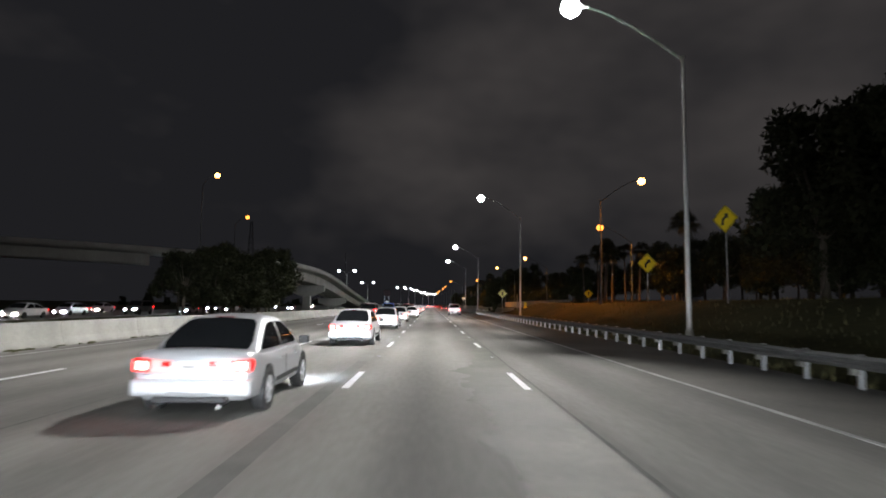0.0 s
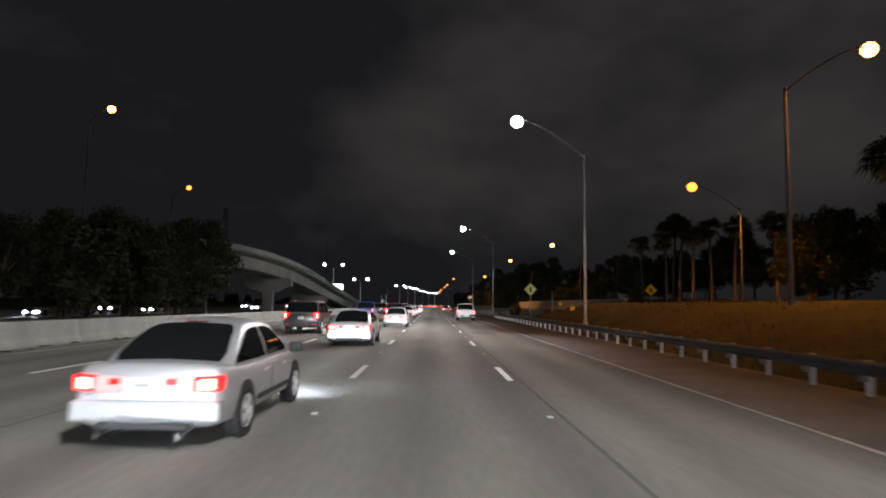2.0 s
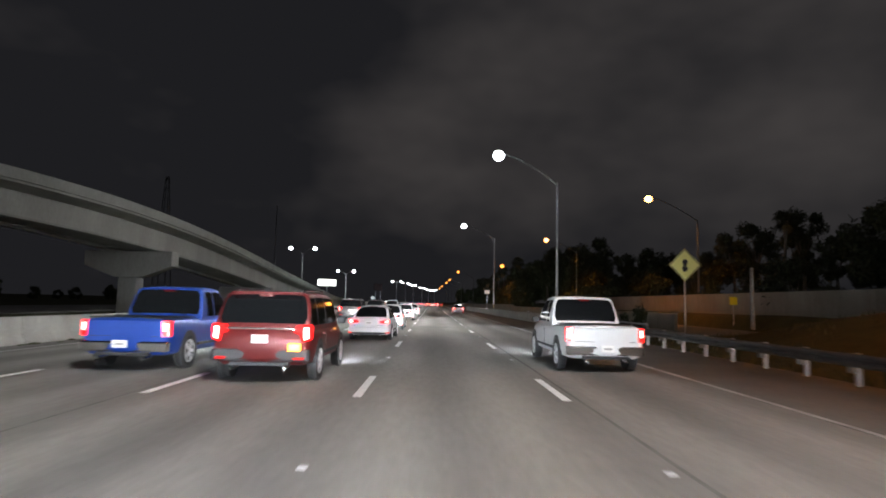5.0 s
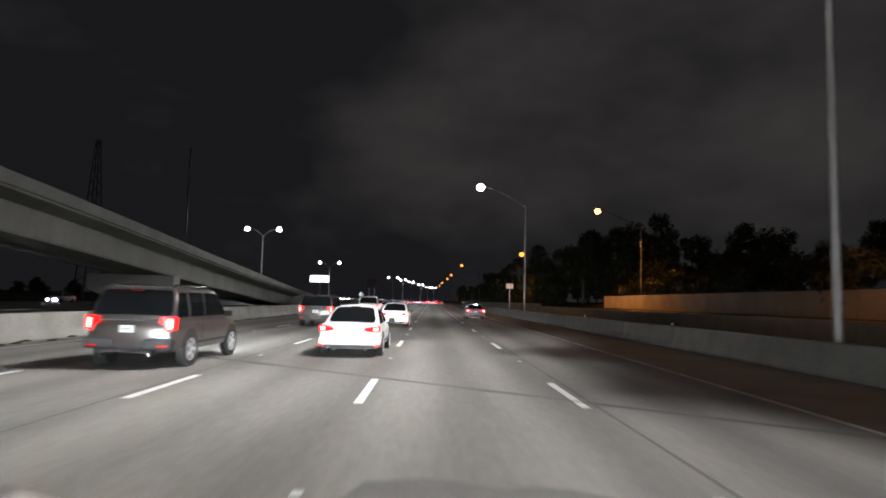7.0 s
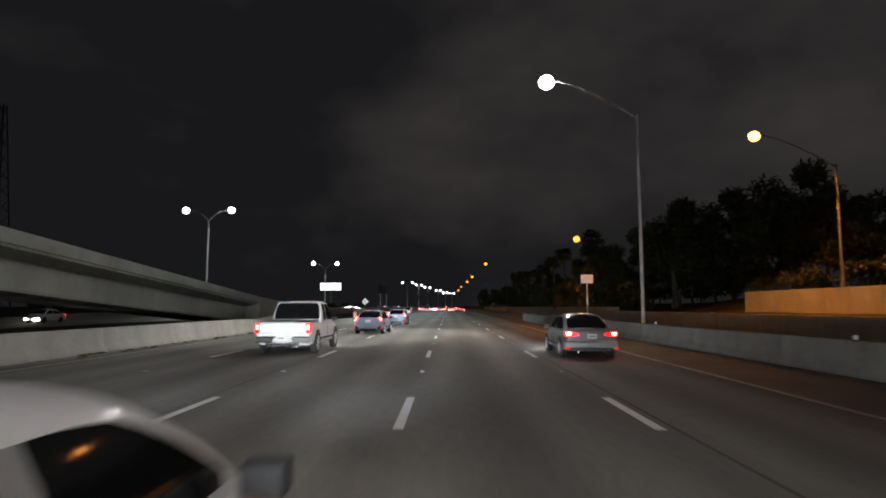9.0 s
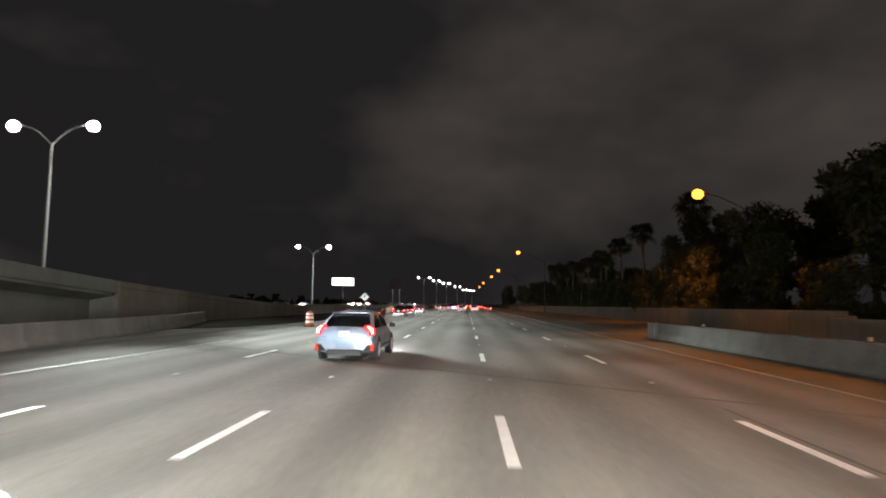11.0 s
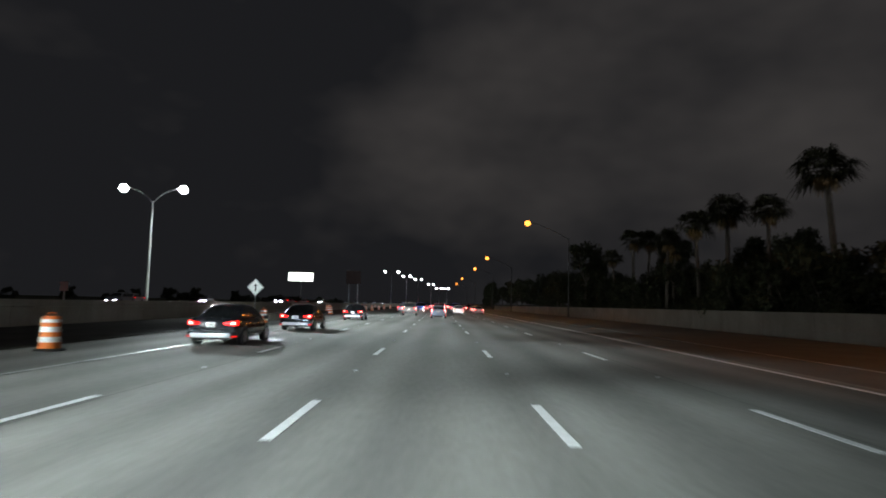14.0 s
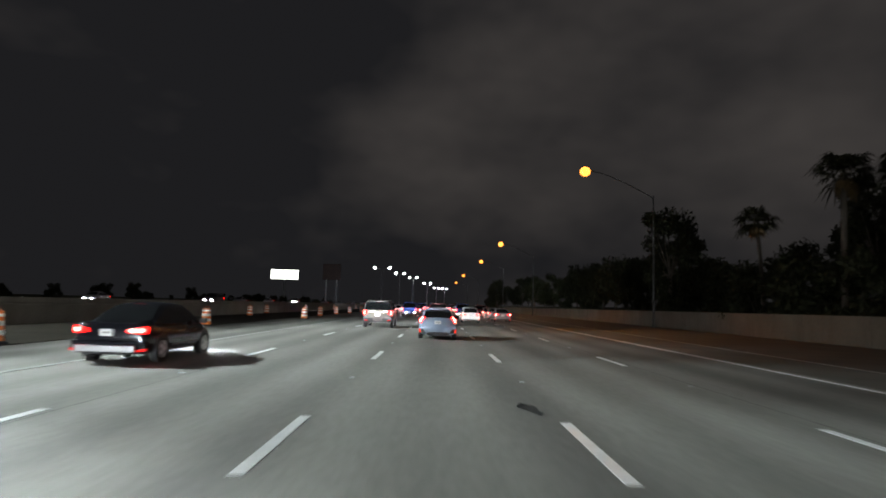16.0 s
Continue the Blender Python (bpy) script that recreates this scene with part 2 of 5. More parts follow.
def shared(name, mesh, parent, m):
    """One more piece on the mesh of another."""
    ob = new(name, mesh)
    ob.parent = parent
    ob.matrix_basis = m
    return ob


def thing(name, m, label, category, group="", kind=""):
    ob = new(name)
    ob.matrix_basis = m
    ob.empty_display_size = 0.3
    return tagged(ob, label, category, group, kind)


def box(bm, x0, x1, y0, y1, z0, z1, bevel=0.0, turn=None):
    r = bmesh.ops.create_cube(bm, size=1.0)
    m = Matrix.Translation(((x0 + x1) / 2, (y0 + y1) / 2, (z0 + z1) / 2)) @ Matrix.Diagonal((x1 - x0, y1 - y0, z1 - z0, 1))
    if turn is not None:
        m = turn @ m
    bmesh.ops.transform(bm, matrix=m, verts=r["verts"])
    if bevel > 0:
        edges = list({e for v in r["verts"] for e in v.link_edges})
        bmesh.ops.bevel(bm, geom=edges, offset=bevel, segments=2, profile=0.6, affect="EDGES")
    return bm


def boxed(*a, **k):
    return box(bmesh.new(), *a, **k)


def tube(bm, points, radii, sides=10, caps=True):
    """A round tube along points."""
    rings = []
    for i, p in enumerate(points):
        p = Vector(p)
        d = (Vector(points[min(i + 1, len(points) - 1)]) - Vector(points[max(i - 1, 0)])).normalized()
        q = d.to_track_quat("Z", "Y")
        r = radii[i] if isinstance(radii, (list, tuple)) else radii
        rings.append([bm.verts.new(p + q @ Vector((r * math.cos(a), r * math.sin(a), 0)))
                      for a in (2 * math.pi * k / sides for k in range(sides))])
    for a, b in zip(rings, rings[1:]):
        for k in range(sides):
            bm.faces.new((a[k], a[(k + 1) % sides], b[(k + 1) % sides], b[k]))
    if caps:
        bm.faces.new(rings[0][::-1])
        bm.faces.new(rings[-1])
    return bm


def lathe(bm, profile, sides=20, turn=None):
    """Turned about z from (radius, height) pairs."""
    rings = [[bm.verts.new((r * math.cos(2 * math.pi * k / sides), r * math.sin(2 * math.pi * k / sides), z))
              for k in range(sides)] for r, z in profile]
    for a, b in zip(rings, rings[1:]):
        for k in range(sides):
            bm.faces.new((a[k], a[(k + 1) % sides], b[(k + 1) % sides], b[k]))
    bm.faces.new(rings[0][::-1])
    bm.faces.new(rings[-1])
    if turn is not None:
        bmesh.ops.transform(bm, matrix=turn, verts=[v for r in rings for v in r])
    return bm


def sweep(bm, stations, profile, closed=True):
    """Sweep a profile of (u, v) along stations (x, y, z, nx, ny): u along the normal in the plan, v up."""
    rings = [[bm.verts.new((x + nx * u, y + ny * u, z + v)) for u, v in profile] for x, y, z, nx, ny in stations]
    k = len(profile)
    for a, b in zip(rings, rings[1:]):
        for i in range(k if closed else k - 1):
            bm.faces.new((a[i], a[(i + 1) % k], b[(i + 1) % k], b[i]))
    if closed:
        bm.faces.new(rings[0])
        bm.faces.new(rings[-1][::-1])
    bmesh.ops.recalc_face_normals(bm, faces=bm.faces)
    return bm


def prism(bm, outline, z0, z1):
    """An upright prism over an outline of (x, y)."""
    low = [bm.verts.new((x, y, z0)) for x, y in outline]
    top = [bm.verts.new((x, y, z1)) for x, y in outline]
    bm.faces.new(low[::-1])
    bm.faces.new(top)
    k = len(outline)
    for i in range(k):
        bm.faces.new((low[i], low[(i + 1) % k], top[(i + 1) % k], top[i]))
    bmesh.ops.recalc_face_normals(bm, faces=bm.faces)
    return bm


def step(a, b, v):
    v = min(1.0, max(0.0, (v - a) / (b - a)))
    return v * v * (3 - 2 * v)


# ---- ground, roads ----
L0, L1, L2, R0, EDGE = -1.83, -5.49, -9.15, 1.83, 5.5


def ground_height(x, y):
    bank = 2.3 * step(9.6, 20.0, x) + 0.6 * step(20.0, 45.0, x)
    ramp = 1.3 * step(24.0, 25.6, x) + 2.0 * step(27.0, 36.0, x)
    far = 1.1 * step(19.8, 24.0, x) + 1.2 * step(24.0, 36.0, x)
    k, q = step(108.0, 126.0, y), step(228.0, 250.0, y)
    h = bank * (1 - k) + (ramp * (1 - q) + far * q) * k
    return h * (1 - step(300.0, 900.0, x)) - 0.08


def build_ground():
    xs = [-3000, -1200, -500, -200, -120, -70, -60, -34, -26, -14, 9.2] + [9.8 + 0.8 * i for i in range(46)] + [60, 90, 200, 500, 1200, 3000]
    ys = [-1500, -500, -150, -60] + [-30 + 6 * i for i in range(85)] + [520, 600, 800, 1200, 2000, 4500]
    bm = bmesh.new()
    rows = []
    for y in ys:
        row = []
        for x in xs:
            h = ground_height(x, y)
            if x > 10 and -40 < y < 520:
                h += 0.18 * noise.noise((x * 0.35, y * 0.2, 1.0)) * step(10, 14, x) * (1 if h > 0.2 else 0.1)
            row.append(bm.verts.new((x, y, h)))
        rows.append(row)
    for a, b in zip(rows, rows[1:]):
        for i in range(len(xs) - 1):
            bm.faces.new((a[i], a[i + 1], b[i + 1], b[i]))
    return tagged(part("ground", bm, M_GRASS, smooth=True), "dark dry grass ground beside the motorway", "ground", kind="structure")


ground = build_ground()

road = tagged(part("road", prism(bmesh.new(), [(-13.9, -150), (9.3, -150), (9.3, 232), (19.0, 244), (19.0, 520), (12.5, 700), (9, 1600),
                                              (-18, 1600), (-18, 400), (-16.9, 320), (-16.5, 290), (-16.2, 260), (-16.6, 251), (-17.9, 242.5),
                                              (-20.2, 237), (-17.6, 222), (-14.2, 204)], -0.35, 0.0), M_ROAD),
              "worn light grey concrete motorway with lane markings", "road", kind="structure")
ramp_road = tagged(part("ramp_road", prism(bmesh.new(), [(10.6, 122), (24.0, 122), (24.0, 231), (19.0, 243), (9.6, 236)], -0.3, -0.004), M_SHOULDER),
                   "dark asphalt slip road behind the concrete barrier", "road", kind="structure")
shoulder = tagged(part("shoulder", prism(bmesh.new(), [(6.2, 243), (19.0, 246), (19.0, 520), (12.5, 690), (6.4, 690)], -0.1, 0.004), M_SHOULDER),
                  "brown asphalt shoulder along the concrete wall", "road", kind="structure")
hard_shoulder = tagged(part("hard_shoulder", prism(bmesh.new(), [(5.62, -150), (9.28, -150), (9.28, 231), (8.3, 240), (5.62, 240)], -0.1, 0.004), M_SHOULDER),
                       "brown worn asphalt hard shoulder beside the guard rail", "road", kind="structure")
verge = tagged(part("verge", prism(bmesh.new(), [(-25.2, 241.9), (-19.6, 239.6), (-18.0, 242.6), (-16.7, 251), (-16.3, 260), (-16.6, 290), (-17.0, 320), (-18.1, 400), (-18.2, 700), (-25.5, 700)], -0.1, 0.02), M_DIRT),
               "dark dirt strip between motorway and wall", "ground", kind="structure")



def far_z(y):
    """The other carriageway climbs a little past the flyover."""
    return -0.02 + 0.8 * step(228.0, 272.0, y)


tagged(part("road_opposite", sweep(bmesh.new(), [(-48.2, y, far_z(y), 1, 0) for y in (-400, 120, *range(228, 276, 4), 1600)], [(-11.8, 0.0), (12.0, 0.0), (12.6, -1.2), (-12.4, -1.2)]), M_ROAD),
                  "concrete carriageway for oncoming traffic", "road", kind="structure")

# solid edge lines
for nm, outline in (("edge_line_right", [(EDGE - .06, -100), (EDGE + .06, -100), (EDGE + .06, 250), (EDGE + .06, 262), (EDGE - .06, 262)]),
                    ("edge_line_outer", [(9.0, 262), (9.12, 262), (9.6, 420), (9.48, 420)]),
                    ("edge_line_bright", [(5.48, 262.2), (5.62, 262.2), (5.98, 300), (5.98, 900), (5.84, 900), (5.84, 300)]),
                    ("edge_line_left", [(-12.85, -100), (-12.72, -100), (-12.72, 228), (-12.85, 228)]),
                    ("edge_line_median", [(-12.55, 270), (-12.41, 270), (-12.41, 900), (-12.55, 900)])):
    tagged(part(nm, prism(bmesh.new(), outline, -0.01, 0.008 if nm != "edge_line_outer" else 0.012), M_PAINT if nm == "edge_line_bright" else M_EDGE), "worn white solid line painted on the road", "road marking", kind="structure")

# tar joints beside the lane lines and the skewed joints of the bridge over the underpass
def strip(name, pts, width, mat, label):
    bm = bmesh.new()
    a = [bm.verts.new((x + width / 2, y, 0.004)) for x, y in pts]
    b = [bm.verts.new((x - width / 2, y, 0.004)) for x, y in pts]
    for i in range(len(pts) - 1):
        bm.faces.new((a[i], a[i + 1], b[i + 1], b[i]))
    bmesh.ops.recalc_face_normals(bm, faces=bm.faces)
    return tagged(part(name, bm, mat), label, "road joint", kind="structure")


rng = random.Random(5)
for x, w, y0, y1 in ((R0 + 0.22, 0.065, -60, 212), (L0 - 0.30, 0.30, -60, 40), (L1 - 0.2, 0.06, -60, 200), (R0 + 0.2, 0.03, 225, 420), (L2 + .2, .035, 215, 420), (-13.75, 0.09, 226, 263)):
    n = int((y1 - y0) / 2.5)
    strip("tar_joint", [(x + 0.03 * noise.noise((i * 0.5, x, 2)), y0 + (y1 - y0) * i / n) for i in range(n + 1)], w, M_TAR if w < 0.2 else M_STAIN,
          "dark sealed joint along the lane line")
def skew_joint(xa, ya, xb, yb, w):
    bm = bmesh.new()
    n = 26
    up, lo = [], []
    for i in range(n + 1):
        s = i / n
        x, y = xa + (xb - xa) * s, ya + (yb - ya) * s + 0.10 * noise.noise((s * 16, 1.0, 4.0))
        h = w * (0.8 + 0.7 * noise.noise((s * 22, 7.0, 1.0)))
        up.append(bm.verts.new((x, y + h / 2, 0.006)))
        lo.append(bm.verts.new((x, y - h / 2, 0.006)))
    for i in range(n):
        bm.faces.new((lo[i], lo[i + 1], up[i + 1], up[i]))
    return tagged(part("expansion_joint", bm, M_TAR), "dark ragged expansion joint crossing the lanes at a slant", "road joint", kind="structure")


skew_joint(-13.8, 146.6, 9.2, 130.2, 0.34)
skew_joint(-13.8, 226.0, 8.0, 208.5, 0.26)


def blot(x, y, rx, ry, seed, mat=M_STAIN, z=0.005):
    bm = bmesh.new()
    n = 28
    vs = [bm.verts.new((x + rx * math.cos(a) * (1 + .45 * noise.noise((math.cos(a) * 1.6, math.sin(a) * 1.6, seed))),
                        y + ry * math.sin(a) * (1 + .45 * noise.noise((math.cos(a) * 1.6, math.sin(a) * 1.6, seed + 9))), z))
          for a in (2 * math.pi * i / n for i in range(n))]
    bm.faces.new(vs)
    return tagged(part("road_stain", bm, mat), "dark ragged stain on the concrete road", "stain", kind="structure")


def seam_stain(edge, widths, seed):
    """A damp stain that stops dead at the joint and frays out on the other side; widths: (y, width)."""
    bm = bmesh.new()
    left, right = [], []
    n = int((widths[-1][0] - widths[0][0]) / 0.22)
    for i in range(n + 1):
        y = widths[0][0] + (widths[-1][0] - widths[0][0]) * i / n
        for (ya, wa), (yb, wb) in zip(widths, widths[1:]):
            if ya <= y <= yb + 1e-6:
                w = wa + (wb - wa) * (y - ya) / (yb - ya)
        fray = 0.5 * noise.noise((y * 0.55, seed, 0.0)) + 0.28 * noise.noise((y * 1.6, seed, 3.0)) + 0.14 * noise.noise((y * 4.5, seed, 6.0))
        left.append(bm.verts.new((edge - max(0.03, w * (1 + 0.75 * fray)), y, 0.0046)))
        right.append(bm.verts.new((edge + 0.02 * noise.noise((y, seed, 9.0)), y, 0.0046)))
    for i in range(n):
        bm.faces.new((left[i], right[i], right[i + 1], left[i + 1]))
    return tagged(part("road_stain", bm, M_DAMP), "damp olive-grey stain spreading from the lane joint", "stain", kind="structure")


seam_stain(2.0, ((3.0, 1.1), (6.0, 1.25), (10.0, 1.35), (15.0, 1.3), (16.4, 1.65), (17.6, 1.0), (20.5, 0.75), (24.0, 0.5), (26.5, 0.12)), 2.0)
seam_stain(2.0, ((29.0, 0.5), (31.0, 1.0), (34.0, 0.85), (35.6, 0.5), (36.2, 0.05)), 5.0)
blot(3.2, 74.0, 0.9, 2.2, 8.0)
blot(-0.4, 129.5, 1.2, 1.4, 2.0)
blot(-11.5, 252.0, 1.6, 3.0, 2.5)
blot(9.5, 270.0, 2.0, 3.0, 6.5, M_STAIN, 0.012)
blot(3.9, 288.0, 0.35, 1.6, 4.0)

# dashed lane lines and studs
Y_DASH = 14.4
dash_mesh = boxed(-0.075, 0.075, -1.5, 1.5, -0.02, 0.006)
me_dash = bpy.data.meshes.new("lane_dash")
dash_mesh.to_mesh(me_dash)
dash_mesh.free()
me_dash.materials.append(M_PAINT)
bm = boxed(-0.05, 0.05, -0.05, 0.05, -0.01, 0.02, bevel=0.012)
me_stud = bpy.data.meshes.new("road_stud")
bm.to_mesh(me_stud)
bm.free()
me_stud.materials.append(M_STUD)
far_dash = bmesh.new()
for x in (L2, L1, L0, R0):
    for k in range(-8, 80):
        y = Y_DASH + 12.19 * k + (3.5 if k > 22 else 0.0)
        if k < 36:
            shared("lane_dash", me_dash, road, pose(x, y, 0, 0, 0, 0))
            if k >= 0:
                shared("road_stud", me_stud, road, pose(x + 0.02, y + 6.1, 0))
        else:
            box(far_dash, x - .07, x + .07, y - 1.5, y + 1.5, -0.02, 0.006)
tagged(part("lane_dash", far_dash, M_PAINT, road), kind="stuff")

# ---- barriers and walls ----
JERSEY = [(-0.30, 0.0), (-0.30, 0.08), (-0.17, 0.30), (-0.09, 0.84), (-0.06, 0.88), (0.06, 0.88), (0.09, 0.84), (0.17, 0.30), (0.30, 0.08), (0.30, 0.0)]


def barrier_mesh(length, height):
    bm = bmesh.new()
    pr = [(u, v * height / 0.88) for u, v in JERSEY]
    sweep(bm, [(0, 0.012, 0, 1, 0), (0, 0.05, 0, 1.0, 0), (0, length - 0.05, 0, 1.0, 0), (0, length - 0.012, 0, 1, 0)], pr)
    me = bpy.data.meshes.new("barrier_segment")
    bm.to_mesh(me)
    bm.free()
    me.materials.append(M_CONC)
    return me


def barrier(name, line, height, label):
    """Precast segments along a line of (x, y) points, about 6 m each."""
    top = tagged(new(name), label, "barrier", kind="structure")
    made = {}
    for (xa, ya), (xb, yb) in zip(line, line[1:]):
        d = math.hypot(xb - xa, yb - ya)
        n = max(1, round(d / 6.0))
        size = round(d / n, 3)
        if size not in made:
            made[size] = barrier_mesh(size, height)
        yaw = math.degrees(math.atan2(-(xb - xa), yb - ya))
        for i in range(n):
            s = i / n
            shared("barrier_segment", made[size], top, pose(xa + (xb - xa) * s, ya + (yb - ya) * s, 0, 0, 0, yaw))
    return top


barrier("barrier_median", [(-14.2, -30), (-14.2, 150), (-14.4, 204)], 0.9, "weathered grey concrete median barrier beside the left lanes")
barrier("barrier_flare", [(-14.4, 204), (-17.8, 222), (-20.8, 240), (-24.4, 252)], 0.85, "weathered concrete barrier flaring away to the ramp wall")
barrier("barrier_right", [(9.75, 126), (9.45, 150), (8.5, 206), (8.05, 235)], 0.86, "weathered concrete roadside barrier with small reflectors on top")
tagged(part("barrier_end", prism(bmesh.new(), [(7.8, 235.05), (8.3, 235.05), (8.35, 236.1), (7.75, 236.1)], 0.0, 0.86), M_CONC),
                   "concrete end of the roadside barrier", "barrier", kind="structure")

# barrier reflectors
for y in (136, 150.3, 164, 178, 192, 206, 218, 229):
    x = 9.75 + (8.05 - 9.75) * (y - 126) / 109
    r = thing("reflector", pose(x, y, 0.86), "small white reflector on top of the concrete barrier", "reflector", "barrier reflectors")
    part("reflector_base", boxed(-0.03, 0.03, -0.04, 0.04, -0.005, 0.03), M_TRIM, r)
    part("reflector_lens", boxed(-0.055, 0.055, -0.012, 0.012, 0.031, 0.14, bevel=0.01), M_STUD, r, "white lens")

# litter of dirt at the foot of the median barrier
dirt = bmesh.new()
rng = random.Random(12)
for i in range(260):
    y = rng.uniform(-5, 205)
    x = -13.86 + rng.random() ** 2 * 0.5
    s = rng.uniform(0.03, 0.13)
    r = bmesh.ops.create_icosphere(dirt, subdivisions=1, radius=s)
    bmesh.ops.transform(dirt, matrix=Matrix.Translation((x, y, 0.0)) @ Matrix.Diagonal((1.2, 2.6, 0.5, 1)), verts=r["verts"])
tagged(part("dirt_clumps", dirt, M_GRASS), "clumps of dirt and weeds at the foot of the barrier", "dirt", kind="stuff")


def panel_wall(name, x, ya, yb, z0, top, label, thick=0.22, size=6.1):
    w = tagged(new(name), label, "wall", kind="structure")
    n = round((yb - ya) / size)
    size = (yb - ya) / n
    h = top - z0
    bm = boxed(-thick / 2, thick / 2, 0.24, size - 0.24, 0, h, bevel=0.015)
    box(bm, -thick / 2 - 0.02, thick / 2 + 0.02, 0.24, size - 0.24, h + 0.001, h + 0.10)
    panel = bpy.data.meshes.new("panel")
    bm.to_mesh(panel)
    bm.free()
    bm = boxed(-thick / 2 - 0.015, thick / 2 + 0.015, -0.22, 0.22, 0, h + 0.10, bevel=0.02)
    pier = bpy.data.meshes.new("wall_post")
    bm.to_mesh(pier)
    bm.free()
    for me in (panel, pier):
        me.materials.append(M_WALL)
    for i in range(n):
        shared("panel", panel, w, pose(x, ya + i * size, z0))
        shared("wall_post", pier, w, pose(x, ya + i * size, z0))
    return w


panel_wall("wall_back", 26.2, 118, 219.5, 1.0, 2.95, "pale concrete boundary wall of panels and posts below the trees")
panel_wall("wall_ramp", 17.6, 133, 236, -0.1, 1.15, "low grey concrete wall along the slip road")
panel_wall("wall_right", 19.6, 238, 520, -0.1, 1.55, "pale concrete wall of panels along the right shoulder")
cross = tagged(part("wall_return", boxed(17.8, 19.3, 236.3, 236.6, -0.1, 1.4, bevel=0.02), M_WALL), "short concrete return of the wall", "wall", kind="structure")

# ---- guard rail ----
guard = thing("guardrail", pose(8.75, 0, 0), "galvanised steel guard rail on short posts along grass", "guardrail")
W = [(0.0, 0.44), (-0.05, 0.47), (-0.08, 0.50), (-0.08, 0.53), (-0.02, 0.57), (-0.02, 0.60), (-0.08, 0.64), (-0.08, 0.67), (-0.05, 0.70), (0.0, 0.73),
     (0.012, 0.73), (-0.036, 0.695), (-0.066, 0.67), (-0.066, 0.645), (-0.006, 0.605), (-0.006, 0.565), (-0.066, 0.525), (-0.066, 0.505), (-0.036, 0.475), (0.012, 0.44)]
part("rail", sweep(bmesh.new(), [(0, -40, 0, 1, 0), (0, 40, 0, 1, 0), (0, 118, 0, 1, 0), (0.35, 124, 0, 1, -.06), (0.75, 125.7, 0, 1, -.1)], W), M_RAIL, guard)
first = part("post", boxed(0.17, 0.29, -0.05, 0.05, -0.3, 0.74, bevel=0.012), M_STEEL, guard, at=pose(0, -38, 0))
block = part("block", boxed(0.014, 0.168, -0.085, 0.085, 0.30, 0.73, bevel=0.015), M_POST, guard, "pale spacer block", at=pose(0, -38, 0))
for i in range(1, 85):
    shared("post", first.data, guard, pose(0, -38 + 1.905 * i, 0))
    shared("block", block.data, guard, pose(0, -38 + 1.905 * i, 0))
# open metal railing that follows the rail's end
rail2 = thing("metal_railing", pose(9.9, 118, 0), "low galvanised railing of three tubes beside the barrier end", "railing")
for z in (0.32, 0.56, 0.80):
    part("tube", tube(bmesh.new(), [(0.3, 0, z), (0.3, 7.6, z)], 0.045, 8), M_STEEL, rail2)
for y in (0.2, 2.6, 5.0, 7.4):
    part("post", boxed(0.36, 0.44, y - 0.04, y + 0.04, -0.2, 0.86), M_STEEL, rail2)

# ---- flyover ----
CTRL = [(-181, 60, 12.1), (-143, 76, 12.4), (-105, 90, 12.5), (-76.5, 101, 12.3), (-55.5, 110, 11.8), (-41, 117.5, 11.2), (-32.0, 125.5, 10.65), (-27.3, 135, 9.95), (-25.4, 146, 9.28),
        (-25.0, 160, 8.5), (-25, 176, 7.4), (-25, 192, 6.2), (-25, 208, 5.1), (-25, 224, 4.02), (-25, 240, 2.95), (-25, 252, 2.3)]


def smooth_line(pts, per=4):
    out = []
    for i in range(len(pts) - 1):
        p = [Vector(pts[max(0, min(len(pts) - 1, i + k))]) for k in (-1, 0, 1, 2)]
        for s in range(per):
            t = s / per
            out.append(0.5 * ((2 * p[1]) + (-p[0] + p[2]) * t + (2 * p[0] - 5 * p[1] + 4 * p[2] - p[3]) * t * t + (-p[0] + 3 * p[1] - 3 * p[2] + p[3]) * t ** 3))
    out.append(Vector(pts[-1]))
    return out


LINE = smooth_line(CTRL)


def stations(points):
    res = []
    for i, p in enumerate(points):
        d = points[min(i + 1, len(points) - 1)] - points[max(i - 1, 0)]
        d = Vector((d.x, d.y)).normalized()
        res.append((p.x, p.y, p.z, -d.y, d.x))       # the normal points away from the motorway
    return res


ST = stations(LINE)
cut = [s for s in ST if s[1] <= 240.5 or s[0] < -60]
flyover = thing("flyover_ramp", pose(0, 0, 0), "grey concrete flyover ramp on hammerhead piers curving down to the motorway", "flyover", kind="structure")
part("parapet", sweep(bmesh.new(), cut, [(0.0, 0.0), (0.03, -0.76), (0.06, -0.82), (0.42, -0.82), (0.42, -0.70), (0.25, -0.45), (0.20, 0.0)]), M_BRIDGE, flyover)
part("parapet", sweep(bmesh.new(), cut, [(9.0, 0.0), (8.8, 0.0), (8.75, -0.45), (8.58, -0.70), (8.58, -0.82), (9.0, -0.82)]), M_BRIDGE, flyover)
part("deck", sweep(bmesh.new(), cut, [(0.22, -0.823), (0.24, -0.98), (1.75, -1.28), (7.3, -1.28), (8.8, -0.98), (8.8, -0.823)]), M_BRIDGE, flyover)
